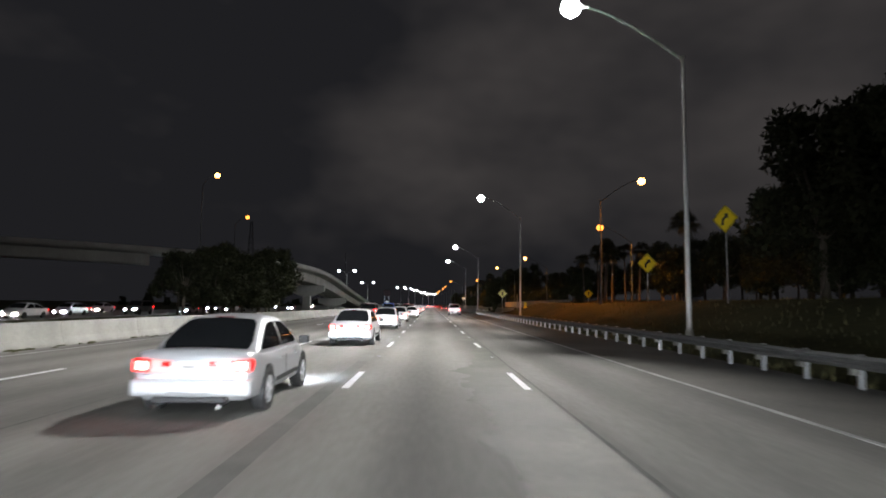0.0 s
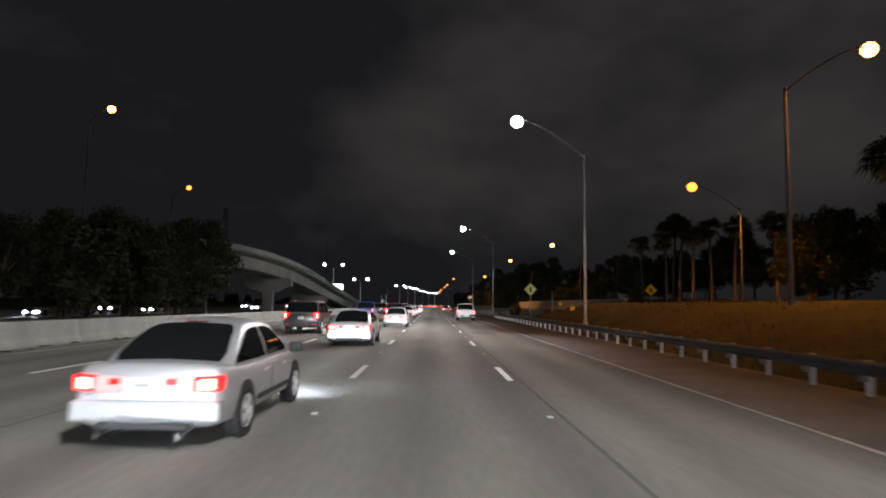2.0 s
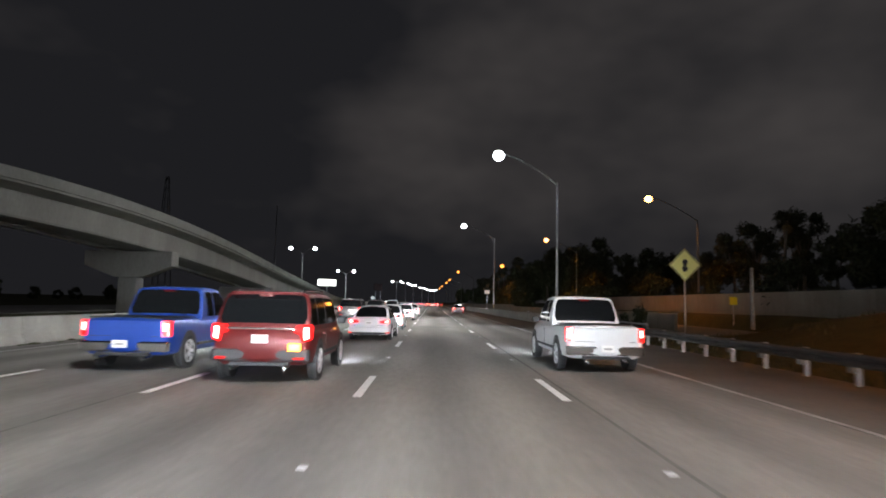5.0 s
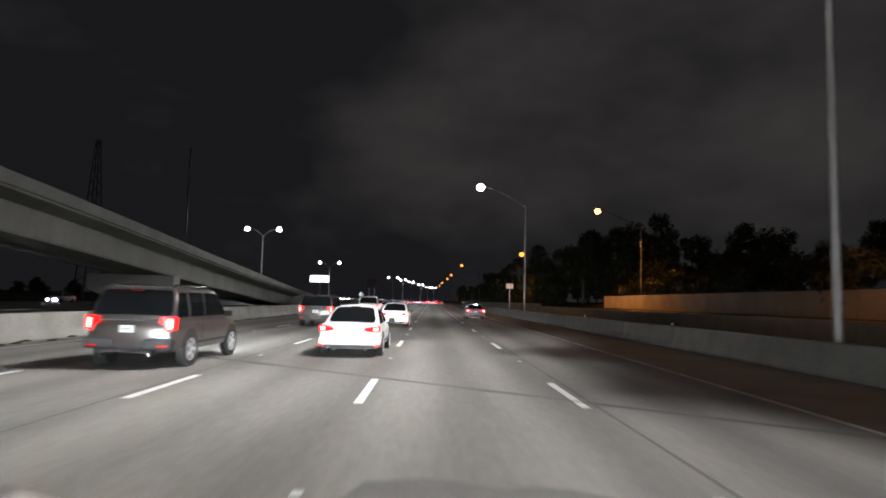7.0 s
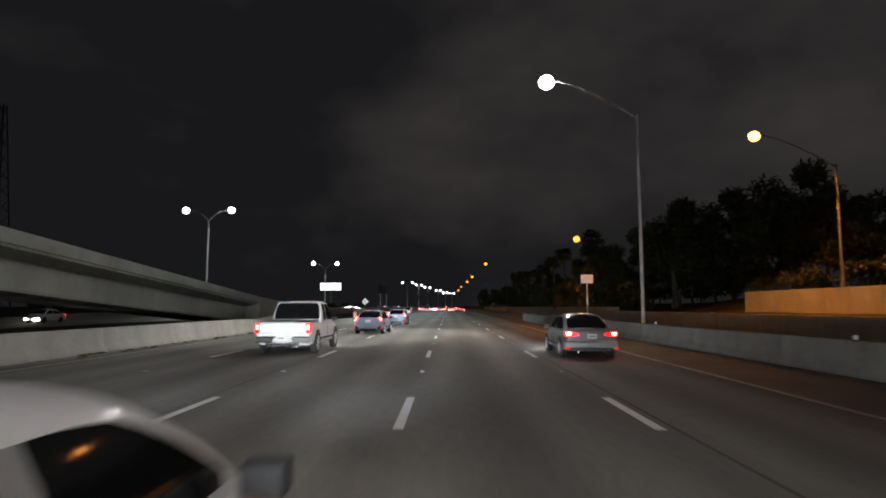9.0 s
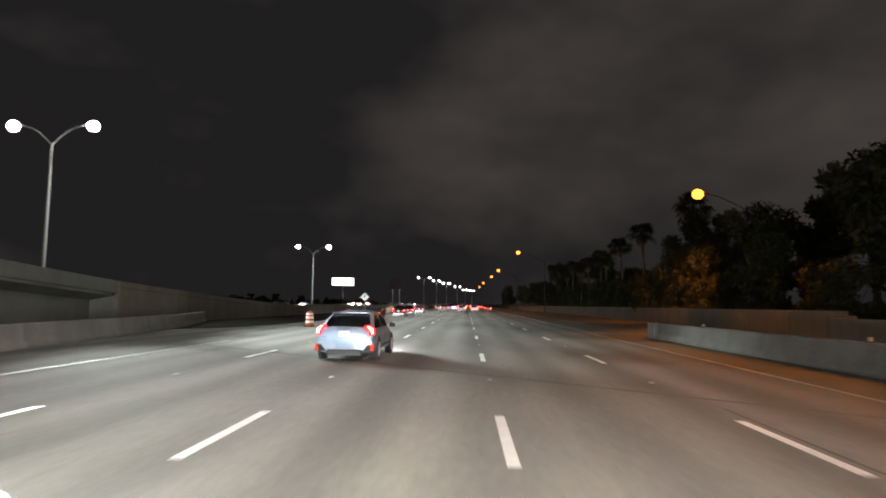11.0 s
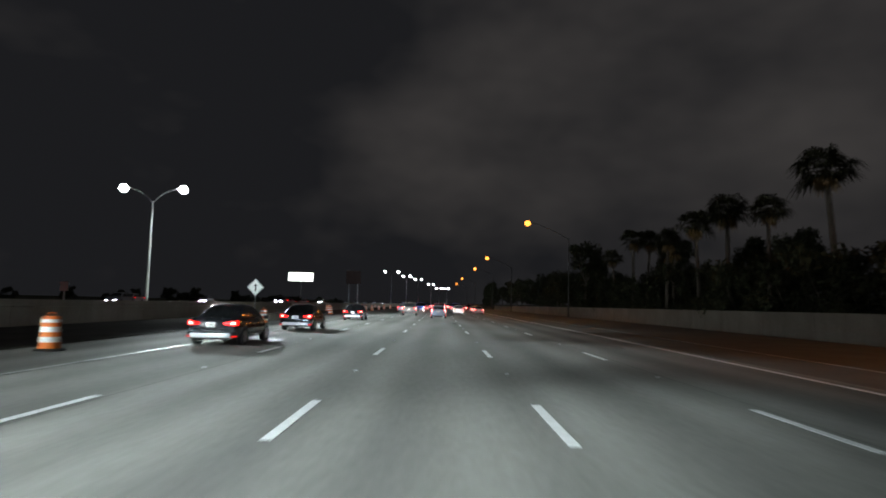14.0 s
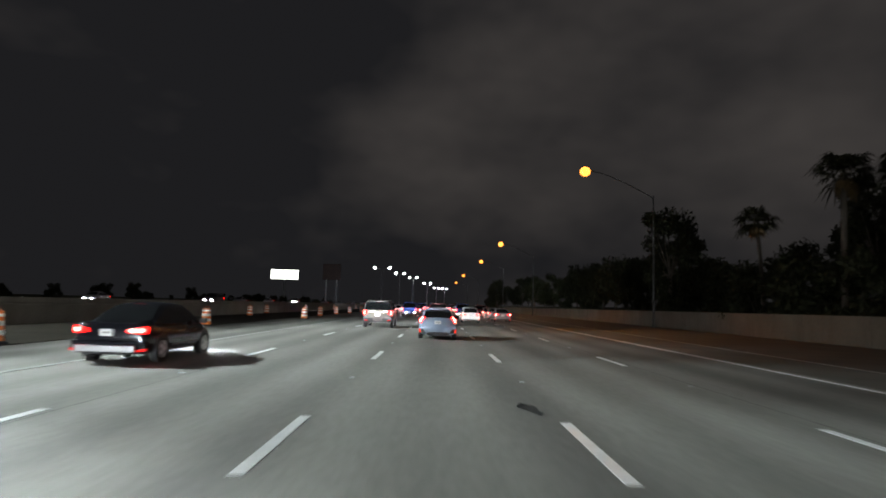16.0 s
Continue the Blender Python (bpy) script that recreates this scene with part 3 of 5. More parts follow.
# girder spans with a gap over each pier
spans = []
for lo, hi in ((-400, 90.5), (90.6, 112), (112.12, 240.5)):
    s = [q for q in ST if lo <= q[1] <= hi]
    if len(s) > 1:
        spans.append(s)
for s in spans:
    part("girder", sweep(bmesh.new(), s, [(1.70, -1.283), (1.72, -3.0), (1.78, -3.18), (2.6, -3.18), (2.6, -2.9), (6.4, -2.9), (6.4, -3.18), (7.22, -3.18), (7.3, -1.283)]), M_BRIDGE, flyover)


def pier_at(parent, x, y, z_top, yaw):
    """A hammerhead pier: a round-edged column under a tapered cap."""
    p = part("pier", boxed(-0.9, 0.9, -0.75, 0.75, -0.3, z_top - 2.55, bevel=0.12), M_BRIDGE, parent, at=pose(x, y, 0, 0, 0, yaw))
    bm = bmesh.new()
    prof = [(-4.2, 0), (-4.2, -1.42), (-1.35, -2.54), (1.35, -2.54), (4.2, -1.42), (4.2, 0)]
    a = [bm.verts.new((u, -0.8, z_top + v)) for u, v in prof]
    b = [bm.verts.new((u, 0.8, z_top + v)) for u, v in prof]
    bm.faces.new(a)
    bm.faces.new(b[::-1])
    for i in range(6):
        bm.faces.new((a[i], b[i], b[(i + 1) % 6], a[(i + 1) % 6]))
    bmesh.ops.recalc_face_normals(bm, faces=bm.faces)
    bmesh.ops.bevel(bm, geom=list(bm.edges), offset=0.05, segments=1, affect="EDGES")
    part("pier_cap", bm, M_BRIDGE, parent, at=pose(x, y, 0, 0, 0, yaw))


pier_at(flyover, -29.9, 147.6, 6.02, 0)
pier_at(flyover, -29.9, 185.6, 3.42, 0)
pier_at(flyover, -44.5, 120.0, 8.12, 32)
pier_at(flyover, -84.5, 102.5, 9.2, 22)
# abutment and the retaining wall that carries the ramp down
tagged(part("abutment", boxed(-34.0, -25.35, 240.6, 241.8, -0.3, 2.0, bevel=0.04), M_BRIDGE), "concrete bridge abutment", "wall", kind="structure")
low = [(-25.1, 240.56, 2.93, -1, 0), (-25.1, 249, 2.54, -1, 0), (-25.1, 256.5, 2.2, -1, 0), (-25.1, 267, 1.78, -1, 0), (-25.1, 278, 1.45, -1, 0), (-25.1, 300, 1.42, -1, 0), (-25.6, 360, 1.45, -1, 0), (-26.4, 700, 1.5, -1, 0), (-26.4, 1100, 1.5, -1, 0)]
w = tagged(new("wall_left"), "long pale concrete retaining wall beside the dirt strip", "wall", kind="structure")
for a, b in zip(low, low[1:]):
    n = max(1, round((b[1] - a[1]) / 7.0)) if a[1] < 360 else 6
    for i in range(n):
        pa = [a[k] + (b[k] - a[k]) * i / n for k in range(5)]
        pb = [a[k] + (b[k] - a[k]) * (i + 1) / n for k in range(5)]
        pb[1] -= 0.03
        part("panel", sweep(bmesh.new(), [pa, pb], [(0, 0), (0.03, -0.28), (-0.06, -0.30), (-0.06, -0.38), (0.03, -0.42), (0.03, -3.2), (0.34, -3.2), (0.30, 0)]), M_WALL, w)


# ---- street lamps ----
def light_at(name, parent, x, y, z, power, color, aim=None, along=0.0, drop=15.0, cone=72.0, soft=0.7, blend=1.0):
    """The heads are cut off: a sodium lamp lights all that lies below it, a white one a wide cone over the lanes."""
    d = bpy.data.lights.new(name, "POINT" if aim is None else "SPOT")
    d.energy, d.color, d.shadow_soft_size = power, color, soft
    ob = new(name, d)
    ob.parent = parent
    ob.matrix_basis = pose(x, y, z)
    if aim is not None:
        d.spot_size, d.spot_blend = radians(cone), blend
        ob.matrix_basis = look((x, y, z), (x + aim, y + along, z - drop))
    return ob


def head_mesh(bm, x, y, z, side, size=1.0):
    """A cobra head that slims towards its arm."""
    prof = [(0.0, 0.10), (0.25, 0.16), (0.55, 0.19), (0.85, 0.15), (0.98, 0.05)]
    rings = []
    for u, r in prof:
        rings.append([bm.verts.new((x + side * u * size, y + r * size * math.cos(a), z + 0.10 * size + 0.62 * r * size * max(0.0, math.sin(a))))
                      for a in (math.pi * k / 8 for k in range(9))])
    for a, b in zip(rings, rings[1:]):
        for k in range(8):
            bm.faces.new((a[k], a[k + 1], b[k + 1], b[k]))
        bm.faces.new((a[0], b[0], b[8], a[8]))
    bm.faces.new(rings[0])
    bm.faces.new(rings[-1][::-1])
    bmesh.ops.recalc_face_normals(bm, faces=bm.faces)
    return bm


def lens_mesh(bm, x, y, z, side, size=1.0):
    # modelled larger than a true lens, so its shape takes in the glare
    r = bmesh.ops.create_uvsphere(bm, u_segments=14, v_segments=8, radius=0.5)
    m = Matrix.Translation((x + side * 0.55 * size, y, z + 0.06 * size)) @ Matrix.Diagonal((0.62 * size, 0.5 * size, 0.56 * size, 1))
    bmesh.ops.transform(bm, matrix=m, verts=r["verts"])
    return bm


def street_lamp(x, y, z0, top, arm, rise, lens, label, group, lit=None, radius=0.13, lens_size=1.0, steel=M_POLE):
    """A tapered pole with one curved arm that reaches arm metres along x."""
    p = thing("street_lamp", pose(x, y, z0), label, "street lamp", group)
    h = top - z0
    part("pole", tube(bmesh.new(), [(0, 0, -0.3), (0, 0, h * 0.5), (0, 0, h)], [radius, radius * 0.8, radius * 0.55], 12), steel, p, smooth=True)
    part("base_plate", lathe(bmesh.new(), [(0.27, -0.02), (0.27, 0.06), (0.19, 0.10), (0.17, 0.35), (0.15, 0.42)], 14), steel, p)
    side = 1 if arm > 0 else -1
    reach = abs(arm) - 0.5
    pts = [(side * reach * s, 0, h - 0.25 + rise * (1 - (1 - s) ** 1.35)) for s in (0, 0.15, 0.35, 0.55, 0.75, 0.9, 1.0)]
    part("arm", tube(bmesh.new(), pts, [0.06, 0.055, 0.05, 0.045, 0.04, 0.04, 0.04], 8), steel, p, smooth=True)
    ex, ez = pts[-1][0], pts[-1][2]
    part("lamp_head", head_mesh(bmesh.new(), ex - side * 0.05, 0, ez - 0.08, side), steel, p, smooth=True)
    part("lens", lens_mesh(bmesh.new(), ex - side * 0.05, 0, ez - 0.12, side, lens_size), lens, p, "glowing lens enlarged for its glare", smooth=True)
    if lit:
        if len(lit) == 2:
            if y < 240:
                light_at("lamp_light", p, ex + side * 0.5, 0, ez - 0.6, *lit, aim=0.0, drop=12.0, cone=152.0, blend=0.75)
            else:
                # these throw their light along the shoulder
                for way in (-1, 1):
                    light_at("lamp_light", p, ex + side * 0.5, 0.1 * way, ez - 0.6, lit[0] * 0.5, lit[1], aim=-2.0, along=15.0 * way, drop=11.0, cone=74.0)
        else:
            for way in (-1, 0, 1):
                light_at("lamp_light", p, ex + side * 0.5, 0.1 * way, ez - 0.5, lit[0] * (lit[3] if way == 0 else lit[4]), lit[1], lit[2], along=16.0 * way)
            light_at("lamp_light", p, ex + side * 0.5, 0.2, ez - 0.5, lit[0] * 0.2, lit[1], lit[2] * 2.0, drop=10.0, cone=118.0, soft=1.0)
    return p


WHITE_LABEL = "tall grey street lamp with one arm and bright white light"
for x, y, z0, top, arm, rise in ((11.65, -27, 0.3, 13.6, -5.0, 2.6), (11.65, 28.4, 0.3, 13.65, -5.0, 2.5), (11.65, 81.8, 0.25, 13.6, -5.0, 2.75),
                                 (10.51, 141.6, -0.3, 12.7, -5.0, 2.6), (10.9, 200.8, 0.0, 13.9, -5.4, 2.4)):
    street_lamp(x, y, z0, top, arm, rise, M_LEDHEAD, WHITE_LABEL, "white street lamps", (P_WHITE, COOL, -12.0, *((0.33, 0.17) if y > 150 else (0.42, 0.5))), lens_size=1.6)
SOD_LABEL = "grey street lamp with one arm and orange sodium light"
for x, y, z0, top, arm, rise, pale in ((17.93, 65.5, 1.9, 13.2, 4.3, 2.4, 1), (31.7, 97.3, 2.4, 12.2, -4.6, 2.4, 0), (28.9, 154.6, 1.2, 11.6, -5.3, 2.4, 1), (28.0, 208.1, 1.2, 12.4, -5.8, 2.4, 1),
                                       (24.4, 258.3, 1.0, 10.4, -5.0, 2.1, 0), (18.2, 365.0, 0.0, 13.4, -6.6, 2.6, 0), (16.0, 429.0, 0.0, 12.3, -6.4, 2.5, 0),
                                       (15.0, 477.0, 0.0, 12.6, -6.0, 2.0, 0), (13.5, 560.0, 0.0, 12.6, -6.0, 2.0, 0), (13, 640.0, 0.0, 12.6, -6.0, 2.0, 0)):
    near = y < 500
    street_lamp(x, y, z0, top, arm, rise, M_SODPALE if pale else M_SODHEAD, SOD_LABEL, "orange street lamps", (P_SODIUM * (1.2 if y < 80 else 1.9 if y < 120 else 0.5 if y < 180 else 2.2 if y < 240 else 3.0 if y < 300 else 0.9), SODIUM) if near else None, lens_size=1.75 if not pale else 1.4, steel=M_POLE_SHADED)
for x, y, z0, top, arm in ((-45.7, 141.5, 0.0, 19.9, 2.5), (-39.1, 103.4, 0.0, 21.7, 2.1)):
    street_lamp(x, y, z0, top, arm, 1.7, M_SODHEAD if y > 120 else M_SODPALE, "grey ramp lamp with orange sodium light", "orange street lamps", None, lens_size=1.5, steel=M_POLE_SHADED)


FANS = (-62, -52, -40, -26, -9, 9, 26, 40, 52, 62)


def twin_lamp(x, y, z, half, lit=None, size=1.5):
    p = thing("twin_street_lamp", pose(x, y, 0), "tall street lamp with two arms and white lights", "street lamp", "twin street lamps")
    h = z - 1.5
    part("pole", tube(bmesh.new(), [(0, 0, -0.2), (0, 0, h * 0.5), (0, 0, h)], [0.15, 0.12, 0.09], 12), M_POLE, p, smooth=True)
    part("base_plate", lathe(bmesh.new(), [(0.3, -0.02), (0.3, 0.08), (0.2, 0.14), (0.17, 0.5)], 14), M_POLE, p)
    for side in (-1, 1):
        pts = [(side * (half - 0.5) * s, 0, h - 0.2 + 1.5 * (1 - (1 - s) ** 1.8)) for s in (0, 0.2, 0.45, 0.7, 1.0)]
        part("arm", tube(bmesh.new(), pts, [0.06, 0.055, 0.05, 0.045, 0.04], 8), M_POLE, p, smooth=True)
        part("lamp_head", head_mesh(bmesh.new(), pts[-1][0], 0, pts[-1][2] - 0.05, side), M_POLE, p, smooth=True)
        part("lens", lens_mesh(bmesh.new(), pts[-1][0], 0, pts[-1][2] - 0.09, side, size), M_LEDHEAD, p, "glowing lens enlarged for its glare", smooth=True)
        if lit and side > 0:
            # the optic throws narrow fans over the near lanes, stronger along the road
            for turn, share in zip(FANS, lit[2]):
                way = radians(turn)
                light_at("lamp_light", p, side * half, 0.02 * turn / 10, pts[-1][2] - 0.55, P_TWIN * share, lit[1], aim=lit[0], along=lit[0] * math.tan(way), drop=pts[-1][2] - 0.55, cone=25.0 if abs(turn) < 35 else 16.5, soft=1.0)
        if lit and side > 0:
            # weak extra spot below, added to brighten the white diamond sign
            light_at("lamp_light", p, side * half, 0, pts[-1][2] - 0.6, P_TWIN * lit[3], lit[1], aim=4.0, drop=12.0, cone=140.0, soft=1.0)
    return p


twin_lamp(-34.15, 245.9, 15.1, 2.82, (24.0, TWIN, (0.1, 0.6, 1.15, 0.9, 0.7, 0.65, 0.8, 1.7, 1.1, 0.9), 0.05))
twin_lamp(-34.0, 325.5, 13.3, 2.84, (24.0, TWIN, (0.55, 1.2, 1.35, 0.6, 0.5, 0.5, 0.6, 1.35, 1.2, 0.55), 0.14))
twin_lamp(-29.2, 583.7, 18.2, 3.0, None, 1.8)
for x, y, z in ((-23.5, 625, 18.0), (-18.0, 662, 17.6), (-10.5, 718, 16.5), (-4.5, 855, 17.2), (3.0, 866, 17.2)):
    twin_lamp(x, y, z, 1.6, None, 1.8)


# ---- signs ----
def diamond_sign(x, y, z, half, ground, yaw, face, symbol, label):
    s = thing("diamond_sign", pose(x, y, z, 0, 0, yaw), label, "road sign")
    t = Matrix.Rotation(radians(45), 4, "Y")
    e = half / math.sqrt(2)
    part("post", boxed(-0.04, 0.04, 0.03, 0.10, ground - z - 0.3, half * 0.8), M_STEEL, s)
    part("panel", boxed(-e, e, -0.006, 0.018, -e, e, turn=t), face, s)
    b = bmesh.new()
    i, o = e * 0.90, e * 0.955
    for q in ((-o, o, i, o), (-o, o, -o, -i), (-o, -i, -i, i), (i, o, -i, i)):
        box(b, q[0], q[1], -0.011, -0.0062, q[2], q[3], turn=t)
    part("border", b, M_BLACK, s)
    g = bmesh.new()
    symbol(g, half)
    part("symbol", g, M_BLACK, s, "black symbol")
    return s



def plate_sign(x, y, z, half, ground, label):
    s = thing("plate_sign", pose(x, y, z), label, "road sign")
    part("post", boxed(-0.05, 0.05, 0.03, 0.11, ground - z - 0.3, half * 0.8), M_STEEL, s)
    part("panel", boxed(-half, half, -0.006, 0.018, -half * 1.1, half * 1.1), M_STEEL, s, "bare grey metal plate")
    part("rail", boxed(-half * 0.9, half * 0.9, 0.019, 0.03, -0.03, 0.03), M_STEEL, s)
    return s


def sym_curve(g, h):
    prof = [(-0.30, -0.42), (-0.10, -0.42), (-0.08, -0.10), (0.12, 0.10), (0.26, 0.02), (0.24, 0.40), (-0.08, 0.36), (0.02, 0.24), (-0.24, 0.02)]
    a = [g.verts.new((u * h, -0.014, v * h)) for u, v in prof]
    b = [g.verts.new((u * h, -0.0063, v * h)) for u, v in prof]
    g.faces.new(a)
    for i in range(len(a)):
        g.faces.new((a[i], b[i], b[(i + 1) % len(a)], a[(i + 1) % len(a)]))


def sym_bars(g, h):
    for v in (0.16, -0.22):
        r = bmesh.ops.create_uvsphere(g, u_segments=12, v_segments=6, radius=0.17 * h)
        bmesh.ops.transform(g, matrix=Matrix.Translation((0, -0.010, v * h)) @ Matrix.Diagonal((1, 0.02, 1, 1)), verts=r["verts"])
    box(g, -0.10 * h, 0.10 * h, -0.014, -0.0063, -0.4 * h, 0.34 * h)


def sym_arrow(g, h):
    box(g, -0.06 * h, 0.06 * h, -0.014, -0.0063, -0.45 * h, 0.18 * h)
    box(g, 0.02 * h, 0.12 * h, -0.0135, -0.0064, -0.2 * h, 0.02 * h)
    a = [g.verts.new((u * h, -0.014, v * h)) for u, v in ((-0.2, 0.16), (0.2, 0.16), (0, 0.46))]
    g.faces.new(a)


diamond_sign(19.9, 56.9, 5.77, 0.94, 2.2, -4, M_SIGN, sym_curve, "yellow diamond warning sign with black curve arrow on a post")
diamond_sign(18.6, 39.0, 7.4, 0.92, 2.2, -62, M_SIGN, sym_curve, "yellow diamond warning sign turned edgewise on a post")
diamond_sign(31.0, 121.7, 4.31, 0.92, 1.9, 0, M_SIGN, sym_bars, "yellow diamond warning sign with black symbol on the grass")
diamond_sign(13.95, 122.3, 4.13, 0.95, 0.6, 0, M_SIGNL, sym_bars, "bright pale yellow diamond warning sign beside the barrier end")
plate_sign(-35.0, 313.0, 2.45, 0.36, 0.0, "small grey sign plate on a post beyond the median wall")
diamond_sign(-23.7, 328.7, 3.02, 0.95, 0.0, 0, M_WHITE, sym_arrow, "bright white diamond warning sign with black arrow")

rect = thing("rectangular_sign", pose(11.15, 217.0, 4.14), "plain white rectangular road sign on a steel post", "road sign")
part("panel", boxed(-0.54, 0.54, -0.02, 0.0, -0.38, 0.38, bevel=0.008), M_WHITE, rect)
part("post", boxed(-0.05, 0.05, 0.003, 0.10, -4.4, 0.3), M_STEEL, rect)

for x, y, z in ((15.6, 103.3, 1.55), (19.3, 127.5, 2.2)):
    mk = thing("object_marker", pose(x, y, z), "small square yellow object marker on a stake", "marker")
    part("panel", boxed(-0.26, 0.26, -0.012, 0.0, -0.26, 0.26, bevel=0.006), M_SIGN, mk)
    part("stake", boxed(-0.025, 0.025, 0.003, 0.04, -1.6, 0.2), M_STEEL, mk)

post = thing("wooden_post", pose(16.6, 120.0, 0.9), "plain pale post standing in the grass", "post")
part("shaft", tube(bmesh.new(), [(0, 0, -0.3), (0, 0, 3.0)], [0.11, 0.09], 10), M_POST, post)

bb = thing("billboard", pose(-110.7, 732, -0.7), "large lit white billboard on a single column", "billboard")
part("column", tube(bmesh.new(), [(0, 0.8, -0.3), (0, 0.8, 17.6)], [0.7, 0.6], 14), M_STEEL, bb)
part("frame", boxed(-9.8, 9.8, 0.02, 0.7, 17.3, 24.4, bevel=0.06), M_TRIM, bb)
part("face", boxed(-9.5, 9.5, -0.05, 0.018, 17.7, 24.1), M_BILL, bb, "glowing white face")
g = bmesh.new()
for u0, u1, v0, v1 in ((-7.5, -2.0, 18.6, 19.5), (-0.8, 5.5, 18.4, 19.0), (-3.0, 3.0, 20.5, 20.8)):
    box(g, u0, u1, -0.12, -0.052, v0, v1)
part("print_bars", g, M_EDGE, bb)

pan = thing("gantry_board", pose(-35.7, 488.5, -0.2), "dark unlit board on two posts", "billboard")
part("board", boxed(-2.7, 2.7, -0.1, 0.1, 8.6, 13.4, bevel=0.05), M_DARKPANEL, pan)
for x in (-1.6, 1.6):
    part("post", boxed(x - 0.15, x + 0.15, 0.103, 0.4, -0.3, 12.5), M_STEEL, pan)


# ---- drums ----
def drum():
    d = thing("traffic_drum", pose(0, 0, 0), "orange plastic traffic drum with white reflective bands", "traffic drum", "traffic drums")
    part("base", lathe(bmesh.new(), [(0.42, 0.0), (0.42, 0.05), (0.33, 0.08)], 20), M_RUBBER, d, "black rubber base")
    rad = lambda z: 0.30 - 0.06 * z
    levels = [(0.08, 0.26, M_ORANGE), (0.262, 0.42, M_BAND), (0.422, 0.56, M_ORANGE), (0.562, 0.72, M_BAND), (0.722, 0.84, M_ORANGE), (0.842, 0.94, M_BAND), (0.942, 1.03, M_ORANGE)]
    for a, b, mat in levels:
        k = 0.006 if mat is M_BAND else 0.0
        part("band" if mat is M_BAND else "drum_body", lathe(bmesh.new(), [(rad(a) + k, a), (rad(b) + k, b)], 20), mat, d, "white reflective band" if mat is M_BAND else "", smooth=True)
    part("handle", tube(bmesh.new(), [(-0.12, 0, 1.03), (-0.10, 0, 1.13), (0.10, 0, 1.13), (0.12, 0, 1.03)], 0.02, 8), M_ORANGE, d)
    return d


first_drum = drum()
first_drum.matrix_basis = pose(-13.6, 245.0, 0)
rng = random.Random(3)
for x, y in ((-14.8, 266.1), (-15.1, 280.0), (-15.7, 304.3), (-17.6, 322.7), (-17.4, 340), (-15.9, 360.2), (-16.9, 373.2), (-17.2, 386), (-16.8, 396), (-17.4, 415), (-17.5, 436),
             (-22.4, 365), (-24.3, 378), (-24.6, 402), (-24.8, 430), (-24.9, 465)):
    copy_thing(first_drum, pose(x, y, 0.022 if x < -17.5 or (x < -17.3 and y < 350) else 0.0, 0, 0, rng.uniform(0, 360)))

# a scrap of torn tyre on the lane
scrap = thing("tyre_scrap", pose(-2.2, 312.7, 0.0, 0, 0, -48), "torn black tyre scrap lying on the lane", "tyre scrap")
bm = bmesh.new()
rows = []
for i in range(11):
    s_ = i / 10
    cx, cz = -0.26 + 0.52 * s_, 0.004 + 0.025 * math.sin(math.pi * s_) ** 2 + 0.07 * (1 - s_) ** 3
    w = 0.10 * (0.35 + math.sin(math.pi * min(1.0, s_ * 1.2 + 0.1)) * 0.9) * (1.0 if i % 2 else 0.72)
    rows.append([bm.verts.new((cx, v * w + 0.05 * math.sin(5 * s_), cz + dz)) for v, dz in ((-1, 0.0), (-0.3, 0.022), (0.4, 0.018), (1, 0.03), (1, 0.042), (-1, 0.012))])
for a, b in zip(rows, rows[1:]):
    for j in range(6):
        bm.faces.new((a[j], a[(j + 1) % 6], b[(j + 1) % 6], b[j]))
bm.faces.new(rows[0][::-1])
bm.faces.new(rows[-1])
part("tread", bm, M_RUBBER, scrap)

